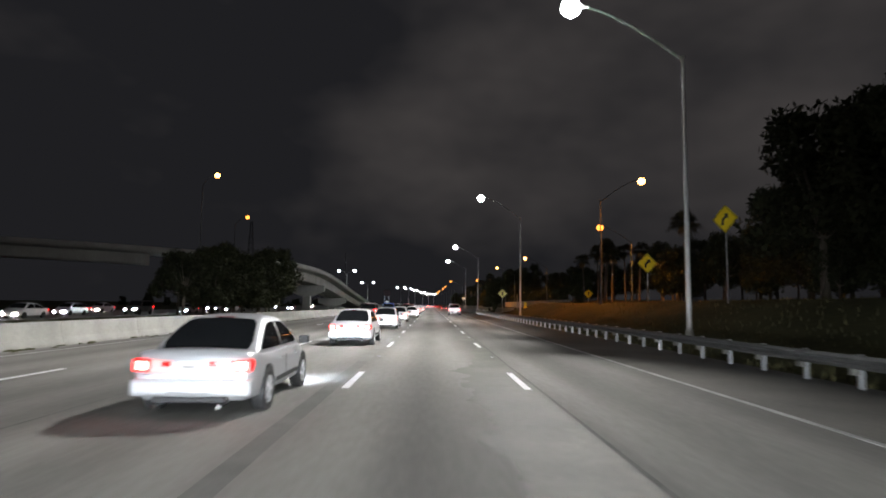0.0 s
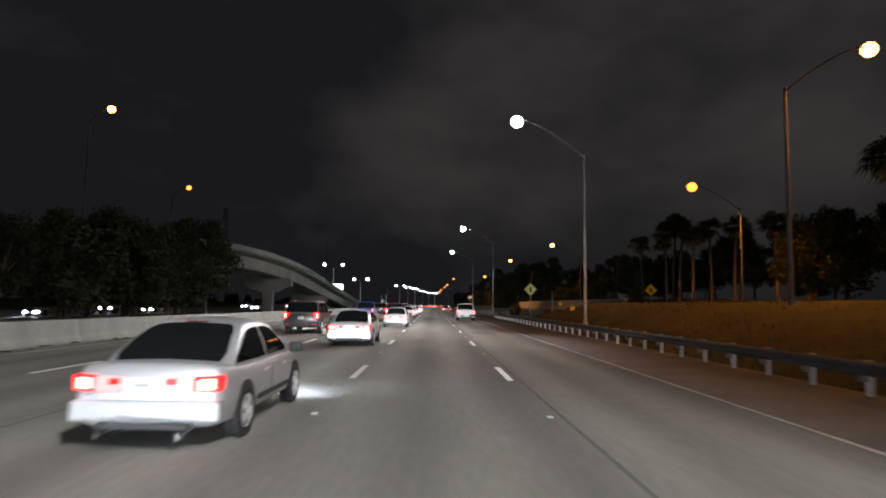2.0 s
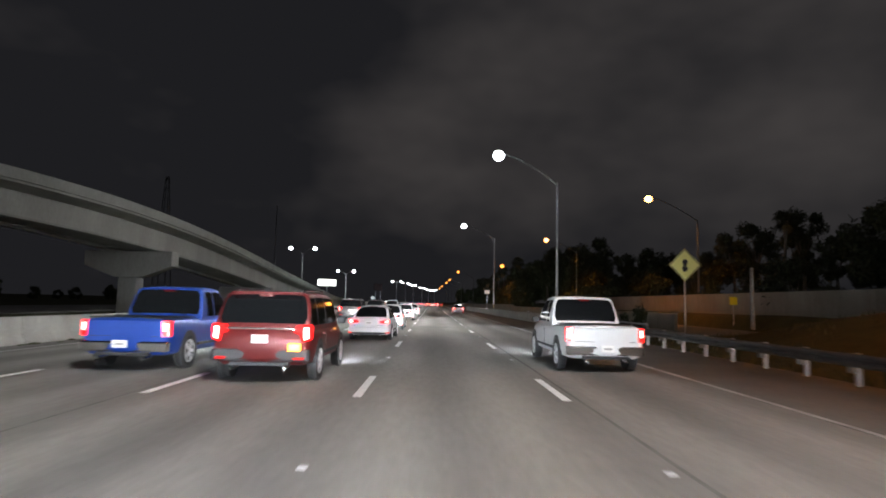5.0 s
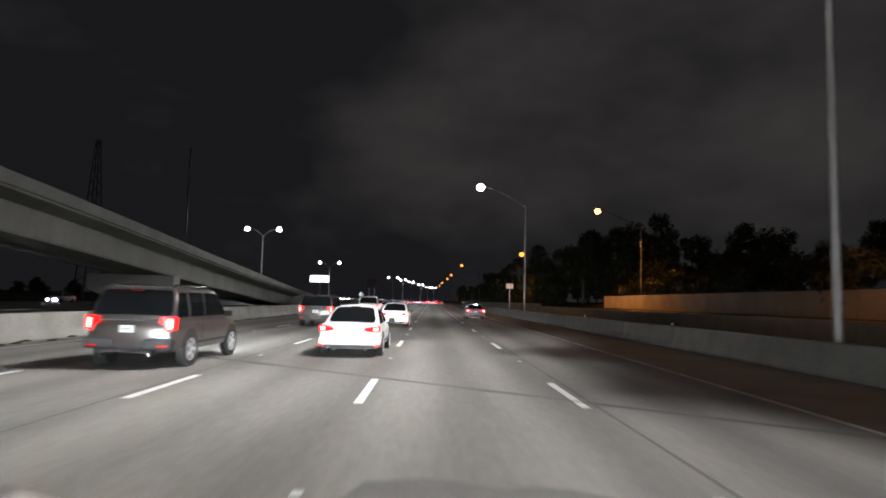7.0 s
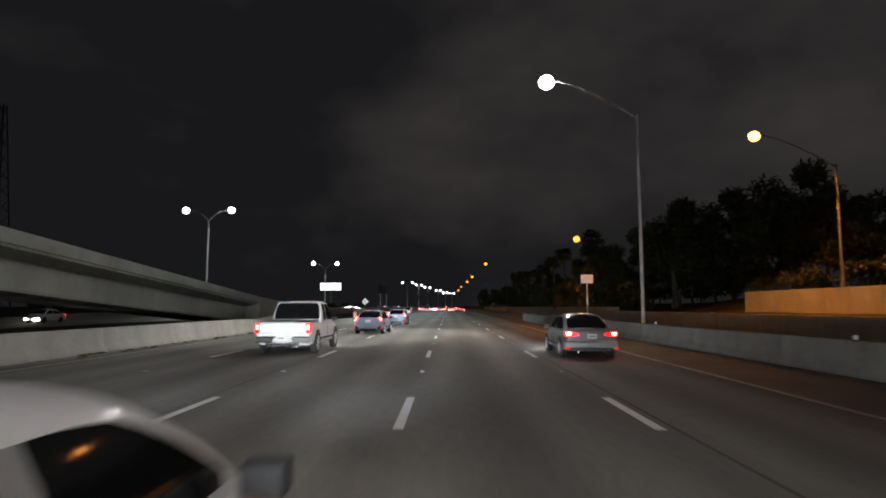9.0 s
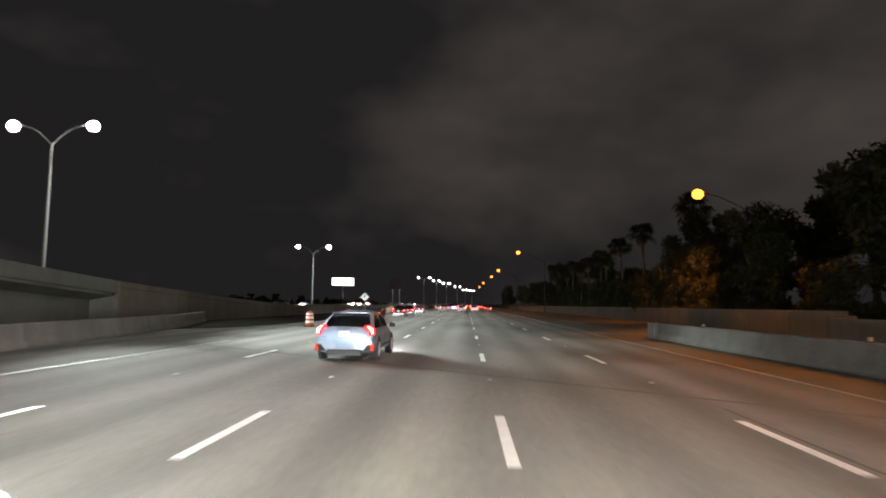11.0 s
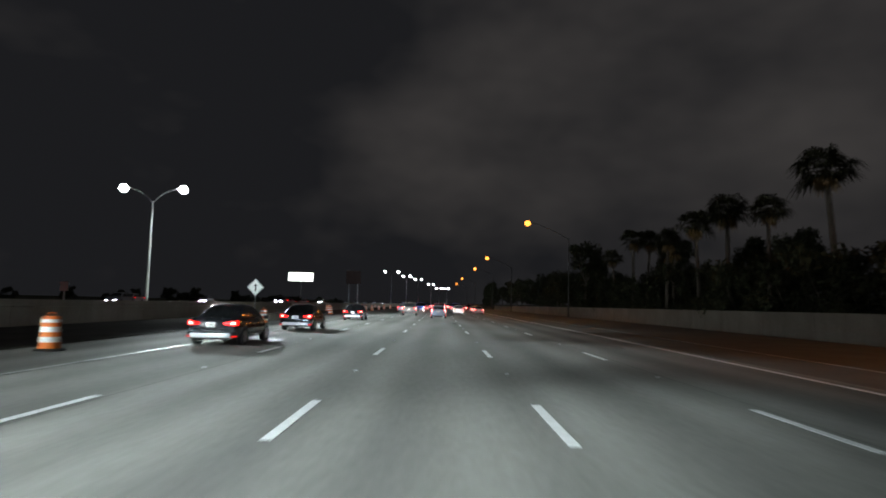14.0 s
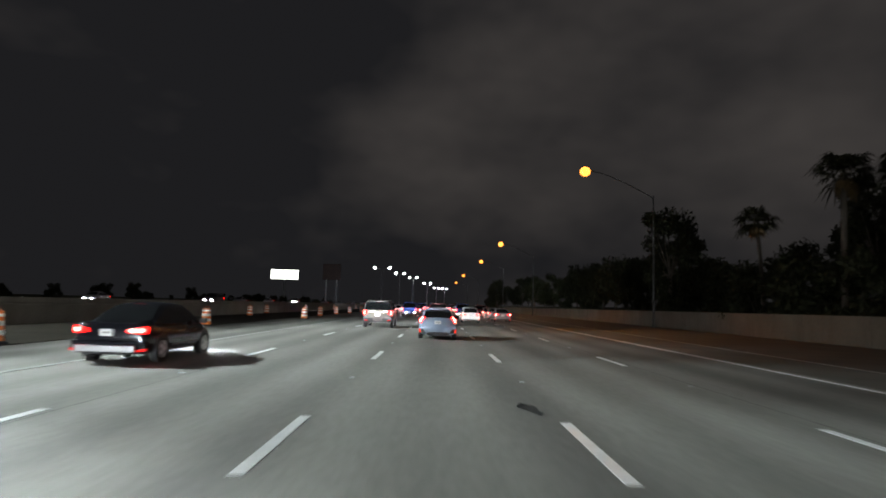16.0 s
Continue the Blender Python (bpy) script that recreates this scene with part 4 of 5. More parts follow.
# ---- plants ----
def fan_palm(seed, height):
    """A cabbage palm: a slim ringed trunk, a round crown of fan leaves and a skirt of dead ones."""
    rng = random.Random(seed)
    p = thing("palm_tree", pose(0, 0, 0), "tall fan palm with slim trunk and round shaggy crown", "palm tree", "palms")
    lean = (rng.uniform(-0.5, 0.5), rng.uniform(-0.5, 0.5))
    pts, rad = [], []
    for i in range(13):
        s = i / 12
        pts.append((lean[0] * s * s, lean[1] * s * s, -0.4 + (height + 0.4) * s))
        rad.append(0.21 - 0.05 * s + (0.012 if i % 2 else 0.0) + (0.10 if i == 0 else 0) + (0.06 if s > 0.9 else 0))
    part("trunk", tube(bmesh.new(), pts, rad, 10), M_BARK, p, smooth=True)
    top = Vector(pts[-1])
    for nm, count, mat in (("crown", 46, M_PALM), ("dead_leaves", 16, M_DEAD)):
        bm = bmesh.new()
        for i in range(count):
            yaw = rng.uniform(0, 2 * math.pi)
            tilt = math.asin(rng.uniform(-0.45, 0.98)) if nm == "crown" else math.radians(rng.uniform(-85, -50))
            length = rng.uniform(0.9, 1.35) if nm == "crown" else rng.uniform(0.5, 0.9)
            d = Vector((math.cos(yaw) * math.cos(tilt), math.sin(yaw) * math.cos(tilt), math.sin(tilt)))
            side = d.cross(Vector((0, 0, 1))).normalized()
            up = side.cross(d)
            hub = top + d * length * 0.75 + Vector((0, 0, -0.12 * length))
            a, b = bm.verts.new(top + side * 0.02), bm.verts.new(top - side * 0.02)
            c = bm.verts.new(hub)
            bm.faces.new((a, b, c))
            k = 9
            for j in range(k):
                ang = math.radians(-78 + 156 * j / (k - 1))
                r = length * (0.95 + 0.25 * math.cos(ang)) * rng.uniform(0.85, 1.1)
                e = d * math.cos(ang) + side * math.sin(ang)
                tip = hub + e * r + Vector((0, 0, -0.32 * r * r)) - up * 0.1 * abs(math.sin(ang))
                mid = hub + e * r * 0.55
                w = (side * math.cos(ang) - d * math.sin(ang)) * 0.085
                q = [bm.verts.new(v) for v in (hub, mid + w, tip, mid - w)]
                bm.faces.new(q)
        part(nm, bm, mat, p, "hanging brown dead leaves" if nm == "dead_leaves" else "")
    return p


def broad_tree(seed, height, spread, leaves, low=0.25, name="tree", label="large dark broadleaf tree with uneven crown", leaf=0.3):
    rng = random.Random(seed)
    p = thing(name, pose(0, 0, 0), label, "tree", "roadside trees")
    bm = bmesh.new()
    fork = height * (low + 0.12)
    tube(bm, [(0, 0, -0.4), (0.08, 0.03, fork * 0.5), (0.0, 0.1, fork)], [0.30 * height / 10, 0.22 * height / 10, 0.17 * height / 10], 8)
    part("trunk", bm, M_BARK, p, smooth=True)
    bm = bmesh.new()
    clumps = []
    for i in range(15):
        yaw, z = rng.uniform(0, 2 * math.pi), rng.uniform(low + 0.05, 0.95)
        r = spread * math.sqrt(max(0.05, 1 - ((z - 0.55) / 0.5) ** 2)) * rng.uniform(0.35, 0.85)
        c = Vector((r * math.cos(yaw), r * math.sin(yaw), height * z))
        clumps.append((c, rng.uniform(0.22, 0.40) * spread))
        tube(bm, [(0, 0.1, fork * rng.uniform(0.8, 1.0)), tuple(c * 0.55 + Vector((0, 0, fork * 0.42))), tuple(c)], [0.085 * height / 10, 0.05 * height / 10, 0.02], 5)
    part("branching", bm, M_BARK, p)
    vs, fs = [], []
    for i in range(leaves):
        c, r = clumps[rng.randrange(len(clumps))]
        d = Vector((rng.gauss(0, 1), rng.gauss(0, 1), rng.gauss(0, 0.75))).normalized()
        o = c + d * r * rng.uniform(0.55, 1.12)
        a = Vector((rng.gauss(0, 1), rng.gauss(0, 1), rng.gauss(0, 1))).normalized()
        b = a.cross(d + Vector((0.01, 0.02, 0.3))).normalized()
        s = leaf * rng.uniform(0.6, 1.4)
        k = len(vs)
        vs += [tuple(o - a * s), tuple(o + b * s * 0.45), tuple(o + a * s), tuple(o - b * s * 0.45)]
        fs.append((k, k + 1, k + 2, k + 3))
    me = bpy.data.meshes.new("crown")
    me.from_pydata(vs, [], fs)
    me.materials.append(M_LEAF)
    crown = new("crown", me)
    crown.parent = p
    return p


palms = [fan_palm(s, h) for s, h in ((1, 10.0), (2, 11.0), (3, 9.2), (4, 10.4))]
trees = [broad_tree(21, 13.0, 5.2, 5200), broad_tree(22, 10.0, 4.6, 4400), broad_tree(23, 14.5, 4.6, 5200, 0.3),
         broad_tree(24, 8.0, 4.4, 3800, 0.12)]
bushes = [broad_tree(31, 4.6, 2.9, 2600, 0.02, "bush", "dense dark shrub behind the wall", 0.22), broad_tree(32, 3.6, 2.7, 2300, 0.02, "bush", "dense dark shrub behind the wall", 0.2)]
USED = set()


def plant(ob, x, y, size=1.0, yaw=0.0):
    m = pose(x, y, ground_height(x, y) - 0.02, 0, 0, yaw)
    if ob.name in USED:
        c = copy_thing(ob, m)
    else:
        USED.add(ob.name)
        ob.matrix_basis = m
        c = ob
    c.scale = (size, size, size)
    return c


rng = random.Random(77)
# palms lit by the orange lamp on the bank
for i, (x, y, s) in enumerate(((32.3, 119.3, 0.97), (33.2, 117.0, 0.93), (32.7, 111.6, 0.95), (35.3, 112.0, 0.90), (37.2, 110.0, 0.96), (34.5, 122.5, 1.0), (39.2, 104.0, 1.0), (31.0, 125.0, 0.9),
                               (31.5, 76.0, 1.0), (36.5, 130.0, 0.8), (39.0, 138.0, 0.75), (33.5, 146.0, 0.72), (23.2, 302.5, 1.08), (21.8, 308.4, 0.84), (22.6, 316.8, 1.10), (21.0, 319.2, 0.96), (20.9, 327.4, 0.88), (21.8, 336.5, 0.86),
                               (22.6, 330.0, 0.86), (23.6, 291.5, 1.14), (22.4, 352.0, 0.84), (26.0, 281.0, 1.25), (27.5, 344.0, 0.85), (21.6, 341.0, 0.96))):
    plant(palms[i % 4], x, y, s * rng.uniform(0.97, 1.03), rng.uniform(0, 360))
# tree belts: x range, y range, number, size
for x0, x1, y0, y1, n, lo, hi in ((26, 42, 2, 32, 12, 0.85, 1.15), (28, 44, 32, 60, 9, 0.42, 0.62), (38, 50, 58, 128, 14, 0.55, 0.75), (29.5, 44, 126, 200, 16, 0.38, 0.58), (33.5, 46, 200, 226, 6, 0.6, 0.9), (27.5, 38, 222, 250, 8, 0.9, 1.15), (23.5, 36, 246, 296, 15, 0.6, 0.95),
                                  (26, 40, 304, 372, 14, 0.5, 0.7), (22, 36, 366, 470, 22, 0.6, 0.86), (21, 40, 470, 680, 18, 0.6, 0.9)):
    for i in range(n):
        y = y0 + (y1 - y0) * (i + rng.uniform(0.1, 0.9)) / n
        plant(trees[rng.randrange(4)], rng.uniform(x0, x1), y, rng.uniform(lo, hi), rng.uniform(0, 360))
for i in range(42):
    y = 244 + 3.2 * i + rng.uniform(-1, 1)
    tall = 276 < y < 352
    plant(bushes[i % 2], rng.uniform(21.6 if tall else 21.9, 24 if tall else 26), y, rng.uniform(1.0, 1.2) if tall else rng.uniform(0.8, 1.15), rng.uniform(0, 360))
for i in range(20):
    plant(bushes[i % 2], rng.uniform(28.2, 31.0), 126 + 5 * i + rng.uniform(-2, 2), rng.uniform(0.6, 0.95), rng.uniform(0, 360))
# tall dark trees at the top of the bank
for k, x, y, s in ((0, 29.5, 46.0, 1.1), (2, 33.0, 44.0, 1.15), (0, 31.5, 51.0, 0.95), (2, 36.0, 48.5, 1.1)):
    plant(trees[k], x, y, s, rng.uniform(0, 360))
# trees in front of the flyover and far off on the other side
for k, x, y, s in ((2, -32.8, 82.0, 0.58), (2, -31.5, 98.5, 0.74), (0, -28.6, 102.0, 0.82), (0, -26.6, 107.5, 0.84), (2, -30.6, 109.0, 0.76)):
    plant(trees[k], x, y, s, rng.uniform(0, 360))
for i in range(80):
    plant(trees[(1, 3)[i % 2]], rng.uniform(-130, -80), 240 + 8 * i + rng.uniform(-5, 5), rng.uniform(0.34, 0.56), rng.uniform(0, 360))
# the dense growth in front of the flyover and behind the palms on the bank
for k, x, y, s in ((0, -33.4, 91.0, 0.74), (3, -31.0, 88.0, 0.95), (3, -29.4, 96.0, 1.05), (1, -33.6, 103.5, 0.95), (3, -28.2, 105.0, 1.0), (1, -34.5, 84.5, 0.8), (2, -34.6, 97.5, 0.75),
                   (1, 40.0, 84.0, 0.85), (0, 43.5, 91.0, 0.72), (1, 39.0, 97.5, 0.84), (2, 45.0, 101.0, 0.7), (1, 42.5, 77.0, 0.85), (0, 48.0, 85.0, 0.8), (3, 37.0, 91.0, 0.9),
                   (1, 31.5, 128.5, 0.66), (3, 34.0, 132.0, 0.82), (1, 37.5, 127.0, 0.7), (0, 41.5, 124.5, 0.56), (1, 45.0, 120.0, 0.72), (3, 39.5, 134.0, 0.85)):
    plant(trees[k], x, y, s, rng.uniform(0, 360))
plant(bushes[1], 12.2, 126.5, 0.45, 20)

# grass along the guard rail and on the bank
vs, fs = [], []
rng = random.Random(9)
for i in range(9000):
    y = rng.uniform(-4, 122)
    x = 9.5 + 13.0 * rng.random() ** 1.9
    if math.hypot(x - 12.3, (y - 29.2) % 53.4) < 0.4:
        continue
    z, h, a = ground_height(x, y) - 0.02, rng.uniform(0.08, 0.30), rng.uniform(0, math.pi)
    dx, dy, lx, ly = 0.03 * math.cos(a), 0.03 * math.sin(a), rng.uniform(-.1, .1), rng.uniform(-.1, .1)
    k = len(vs)
    vs += [(x - dx, y - dy, z), (x + dx, y + dy, z), (x + lx, y + ly, z + h)]
    fs.append((k, k + 1, k + 2))
me = bpy.data.meshes.new("grass_tufts")
me.from_pydata(vs, [], fs)
me.materials.append(M_BLADE)
tagged(new("grass_tufts", me), "thin dry grass along the guard rail", "grass", kind="stuff")

# far mast and an unlit pole on the ramp
mast = thing("lattice_mast", pose(-78.8, 266, -1.6), "tall dark lattice mast behind the flyover", "mast")
for sx, sy in ((-1, -1), (1, -1), (1, 1), (-1, 1)):
    part("leg", tube(bmesh.new(), [(2.2 * sx, 2.2 * sy, -0.2), (0.35 * sx, 0.35 * sy, 38.5)], [0.16, 0.09], 6), M_TRIM, mast)
bm = bmesh.new()
for i in range(14):
    za, zb = 2.78 * i, 2.78 * (i + 1) - 0.45
    ra, rb = 2.2 - 1.85 * za / 38.5, 2.2 - 1.85 * zb / 38.5
    c = [(-1, -1), (1, -1), (1, 1), (-1, 1)]
    for j in range(4):
        (ax_, ay_), (bx_, by_) = c[j], c[(j + 1) % 4]
        tube(bm, [(ra * ax_, ra * ay_, za), (rb * bx_, rb * by_, zb)], 0.06, 4, caps=False)
part("bracing", bm, M_TRIM, mast)
unlit = thing("unlit_pole", pose(-27.0, 190.2, 4.9), "slim grey unlit pole standing on the ramp", "pole")
part("shaft", tube(bmesh.new(), [(0, 0, 0), (0, 0, 12.5)], [0.12, 0.06], 10), M_TRIM, unlit, smooth=True)


# ---- cars ----
# Each car stands with the middle of its rear bumper at its origin and faces along +y.
SHAPES = {
    # length, width, height, belt, tail (z of boot lid), bonnet, roof from, roof to, rear glass foot, windscreen foot, wheel radius, axles
    "sedan": dict(L=4.75, W=1.80, H=1.42, belt=0.90, tail=0.97, nose=0.74, r0=1.62, r1=2.78, g0=0.52, g1=3.70, wr=0.32, ax=(0.98, 3.75)),
    "hatch": dict(L=4.50, W=1.80, H=1.43, belt=0.92, tail=1.05, nose=0.76, r0=1.15, r1=2.55, g0=0.22, g1=3.40, wr=0.33, ax=(0.85, 3.55)),
    "suv": dict(L=4.95, W=2.00, H=1.78, belt=1.10, tail=1.12, nose=1.02, r0=0.45, r1=2.95, g0=0.08, g1=3.65, wr=0.39, ax=(1.02, 3.95)),
    "pickup": dict(L=5.70, W=2.00, H=1.88, belt=1.15, tail=1.12, nose=1.08, r0=2.35, r1=3.55, g0=2.05, g1=4.25, wr=0.40, ax=(1.20, 4.65)),
}


def ring_loft(bm, rings, cap=True):
    vr = [[bm.verts.new(p) for p in r] for r in rings]
    k = len(vr[0])
    for a, b in zip(vr, vr[1:]):
        for i in range(k):
            bm.faces.new((a[i], a[(i + 1) % k], b[(i + 1) % k], b[i]))
    if cap:
        bm.faces.new(vr[0])
        bm.faces.new(vr[-1][::-1])
    bmesh.ops.recalc_face_normals(bm, faces=bm.faces)
    return bm


def body_ring(y, w, zb, zt):
    half = [(0.0, zb), (0.78 * w, zb), (0.94 * w, zb + 0.06), (0.985 * w, zb + 0.20), (1.0 * w, zb + 0.5 * (zt - zb)), (0.985 * w, zb + 0.68 * (zt - zb)), (0.955 * w, zt - 0.10), (0.91 * w, zt - 0.035), (0.80 * w, zt - 0.003), (0.4 * w, zt + 0.016), (0.0, zt + 0.022)]
    return [(x, y, z) for x, z in half] + [(-x, y, z) for x, z in half[-2:0:-1]]


def interp(pairs, v):
    for (a, p), (b, q) in zip(pairs, pairs[1:]):
        if v <= b:
            t = (v - a) / (b - a) if b > a else 0
            return p + (q - p) * t
    return pairs[-1][1]


def build_car(kind, color, label, tail, head, group, bright=False, extra=None, detail=True, style="old"):
    s = SHAPES[kind]
    make = part

    def bowed(name, bm, mat, parent=None, label="", smooth=False):
        """Ends bow outwards in the plan, as sheet metal does."""
        for v in bm.verts:
            k = min(1.1, abs(v.co.x) / (s["W"] / 2)) ** 2
            if v.co.y < 0.7:
                v.co.y += 0.16 * k * (1 - max(0.0, v.co.y) / 0.7)
            elif v.co.y > s["L"] - 0.9:
                v.co.y -= 0.34 * k * (v.co.y - s["L"] + 0.9) / 0.9
        return make(name, bm, mat, parent, label, smooth)

    L, hw, H, belt = s["L"], s["W"] / 2, s["H"], s["belt"]
    c = thing("car" if kind in ("sedan", "hatch") else kind if kind == "suv" else "pickup_truck", pose(0, 0, 0), label, "car" if kind != "pickup" else "pickup truck", group)
    zb = 0.22 if kind in ("sedan", "hatch") else 0.34
    # body shell
    if kind == "pickup":
        tops = [(0, 1.10), (0.08, 1.16), (1.95, 1.16), (2.05, belt), (s["g1"], belt - 0.02), (L - 0.5, s["nose"]), (L - 0.1, s["nose"] - 0.12), (L, s["nose"] - 0.38)]
    elif kind == "sedan":
        tops = [(0, s["tail"] - 0.30), (0.04, s["tail"] - 0.06), (0.14, s["tail"]), (s["g0"], s["tail"] - 0.015), (s["g0"] + 0.5, belt), (s["g1"], belt), (L - 0.7, s["nose"] + 0.02), (L - 0.14, s["nose"] - 0.08), (L, s["nose"] - 0.26)]
    else:
        tops = [(0, s["tail"] - 0.25), (0.05, s["tail"] - 0.04), (0.2, belt + 0.03), (1.5, belt), (s["g1"], belt), (L - 0.7, s["nose"] + 0.02), (L - 0.14, s["nose"] - 0.08), (L, s["nose"] - 0.28)]
    wid = [(0, hw * 0.88), (0.06, hw * 0.94), (0.35, hw * 0.99), (1.2, hw), (L - 1.2, hw), (L - 0.35, hw * 0.95), (L - 0.08, hw * 0.84), (L, hw * 0.72)]
    bots = [(0, zb + 0.16), (0.1, zb + 0.03), (0.4, zb), (L - 0.5, zb), (L, zb + 0.06)]
    ys = sorted({0, 0.03, 0.08, 0.15, 0.3, 0.6, 0.9, 1.2, 1.6, 2.0, 2.1, 2.6, 3.1, 3.6, L - 0.9, L - 0.6, L - 0.35, L - 0.15, L - 0.05, L, s["g0"], s["g1"]})
    body = bowed("body", ring_loft(bmesh.new(), [body_ring(y, interp(wid, y), interp(bots, y), interp(tops, y)) for y in ys]), color, c, smooth=True)
    # painted cabin with its panes set in
    g0, g1, r0, r1 = s["g0"], s["g1"], s["r0"], s["r1"]
    w1 = hw * (0.89 if kind in ("sedan", "hatch") else 0.94)
    rnd = 1.7 if kind in ("sedan", "hatch") else 1.0

    def top_z(y):
        if y < r0:
            t = (y - g0) / (r0 - g0)
            return belt - 0.02 + (H - belt + 0.02) * (1.22 * t - 0.22 * t * t if kind != "sedan" else 1.38 * t - 0.38 * t * t)
        if y > r1:
            t = (g1 - y) / (g1 - r1)
            return belt - 0.02 + (H - belt + 0.02) * (1.30 * t - 0.30 * t * t)
        return H + 0.035 * math.sin(math.pi * (y - r0) / (r1 - r0))

    def side_x(z):
        k = max(0.0, (z - belt) / (H - belt))
        a, b = {"sedan": (0.10, 0.13), "hatch": (0.08, 0.14), "suv": (0.04, 0.09), "pickup": (0.05, 0.10)}[kind]
        return w1 - a * hw * k - b * hw * k * k

    def cabin_ring(y):
        zt = top_z(y)
        z0 = belt - 0.08
        zs = [z0 + (zt - 0.07 - z0) * t for t in (0, 0.35, 0.7, 1.0)] if zt - 0.07 > z0 else [z0] * 4
        xe = side_x(zs[-1])
        half = [(0, z0)] + [(side_x(z), z) for z in zs] + [(xe - 0.025 * rnd, zt - 0.030), (xe - 0.085 * rnd, zt - 0.004), (xe * 0.5, zt + 0.012 * rnd), (0, zt + 0.018 * rnd)]
        return [(x, y, z) for x, z in half] + [(-x, y, z) for x, z in half[-2:0:-1]]

    def steps(lo, hi, n):
        return [lo + (hi - lo) * i / n for i in range(n + 1)]

    def grid(name, rows, label="", mat=M_GLASS):
        """A pane that follows the cabin and stands a little proud of it."""
        bm = bmesh.new()
        vr = [[bm.verts.new(p) for p in r] for r in rows]
        for p, q in zip(vr, vr[1:]):
            for i in range(len(p) - 1):
                bm.faces.new((p[i], p[i + 1], q[i + 1], q[i]))
        bmesh.ops.recalc_face_normals(bm, faces=bm.faces)
        return bowed(name, bm, mat, c, label, smooth=True)

    cab = sorted({round(v, 4) for v in steps(g0, r0, 6) + steps(r0, r1, 6) + steps(r1, g1, 6)})
    bowed("cabin", ring_loft(bmesh.new(), [cabin_ring(y) for y in cab]), color, c, smooth=True)

    def pane_end(ya, yb, inset):
        rows = []
        for y in steps(ya, yb, 6):
            zt = top_z(y)
            t = (y - ya) / (yb - ya)
            xe = side_x(zt - 0.07) - inset - 0.05 * max(0.0, abs(2 * t - 1) - 0.6) ** 2 / 0.16
            rows.append([(xe * u, y, zt + 0.009 + 0.017 * rnd * (1 - abs(u)) ** 0.6) for u in (-1, -0.75, -0.5, -0.25, 0, 0.25, 0.5, 0.75, 1)])
        return rows

    dg = r0 - g0
    rear = pane_end(g0 + 0.10 * dg, r0 - 0.10 * dg, 0.11 if kind in ("sedan", "hatch") else 0.07)
    grid("rear_window", rear, "dark rear window")
    dw = g1 - r1
    grid("windscreen", pane_end(r1 + 0.08 * dw, g1 - 0.08 * dw, 0.10))
    mid = (r0 + r1) / 2
    spans = [(mid + 0.04, g1), (g0, mid - 0.04)] if kind != "suv" else [(mid + 0.34, g1), (mid - 0.62, mid + 0.26), (g0, mid - 0.72)]
    for side in (-1, 1):
        for ya, yb in spans:
            cols = []
            for y in steps(ya, yb, 14):
                zt = min(H - 0.075, top_z(y) - 0.10)
                if kind == "pickup" and y < r0 + 0.12:
                    continue
                if zt > belt + 0.075:
                    cols.append([(side * (side_x(z) + 0.006), y, z) for z in steps(belt + 0.035, zt, 3)])
            if len(cols) > 1:
                grid("side_window", cols)
        if kind == "suv":
            for ya, yb in ((mid + 0.25, mid + 0.35), (mid - 0.73, mid - 0.61)):
                grid("pillar_trim", [[(side * (side_x(z) + 0.003), y, z) for z in steps(belt + 0.03, H - 0.085, 3)] for y in steps(ya, yb, 2)], "black window pillar", M_TRIM)
    # bumpers, lamps, plate
    wr = interp(wid, 0.06)
    bz = zb + 0.10
    bowed("rear_bumper", boxed(-wr - 0.02, wr + 0.02, -0.09, 0.12, bz, bz + 0.24, bevel=0.05), color if kind in ("sedan", "hatch") else M_TRIM if kind == "suv" else M_CHROME, c)
    bowed("bumper_insert", boxed(-wr * 0.62, wr * 0.62, -0.05, 0.1, zb + 0.02, bz - 0.004, bevel=0.02), M_TRIM, c)
    tl = s["tail"]
    def flat(outline, side, y0, y1):
        """A lens of the given outline: shares of the half width, and heights from the tail's edge."""
        bm = bmesh.new()
        p = [bm.verts.new((side * u * wr, y0, tl + v)) for u, v in outline]
        q = [bm.verts.new((side * u * wr, y1, tl + v)) for u, v in outline]
        bm.faces.new(p)
        bm.faces.new(q[::-1])
        for i in range(len(p)):
            bm.faces.new((p[i], q[i], q[(i + 1) % len(p)], p[(i + 1) % len(p)]))
        bmesh.ops.recalc_face_normals(bm, faces=bm.faces)
        bmesh.ops.bevel(bm, geom=list(bm.edges), offset=0.008, segments=1, affect="EDGES")
        return bm

    OUT = {
        "old": [(0.68, -0.31), (0.68, -0.13), (0.98, -0.12), (1.01, -0.16), (1.0, -0.30)],
        "new": [(0.50, -0.205), (0.54, -0.14), (0.80, -0.10), (1.02, -0.075), (1.03, -0.22), (0.98, -0.25), (0.70, -0.235)],
        "hatch": [(0.68, 0.00), (0.80, 0.02), (1.04, -0.10), (1.03, -0.25), (0.90, -0.29), (0.86, -0.25), (0.88, -0.14), (0.72, -0.05)],
        "suv": [(0.74, 0.02), (1.02, 0.04), (1.05, -0.02), (1.03, -0.25), (0.86, -0.30), (0.82, -0.14), (0.70, -0.10)],
        "pickup": [(0.86, 0.0), (1.03, 0.0), (1.03, -0.34), (0.88, -0.34)],
    }
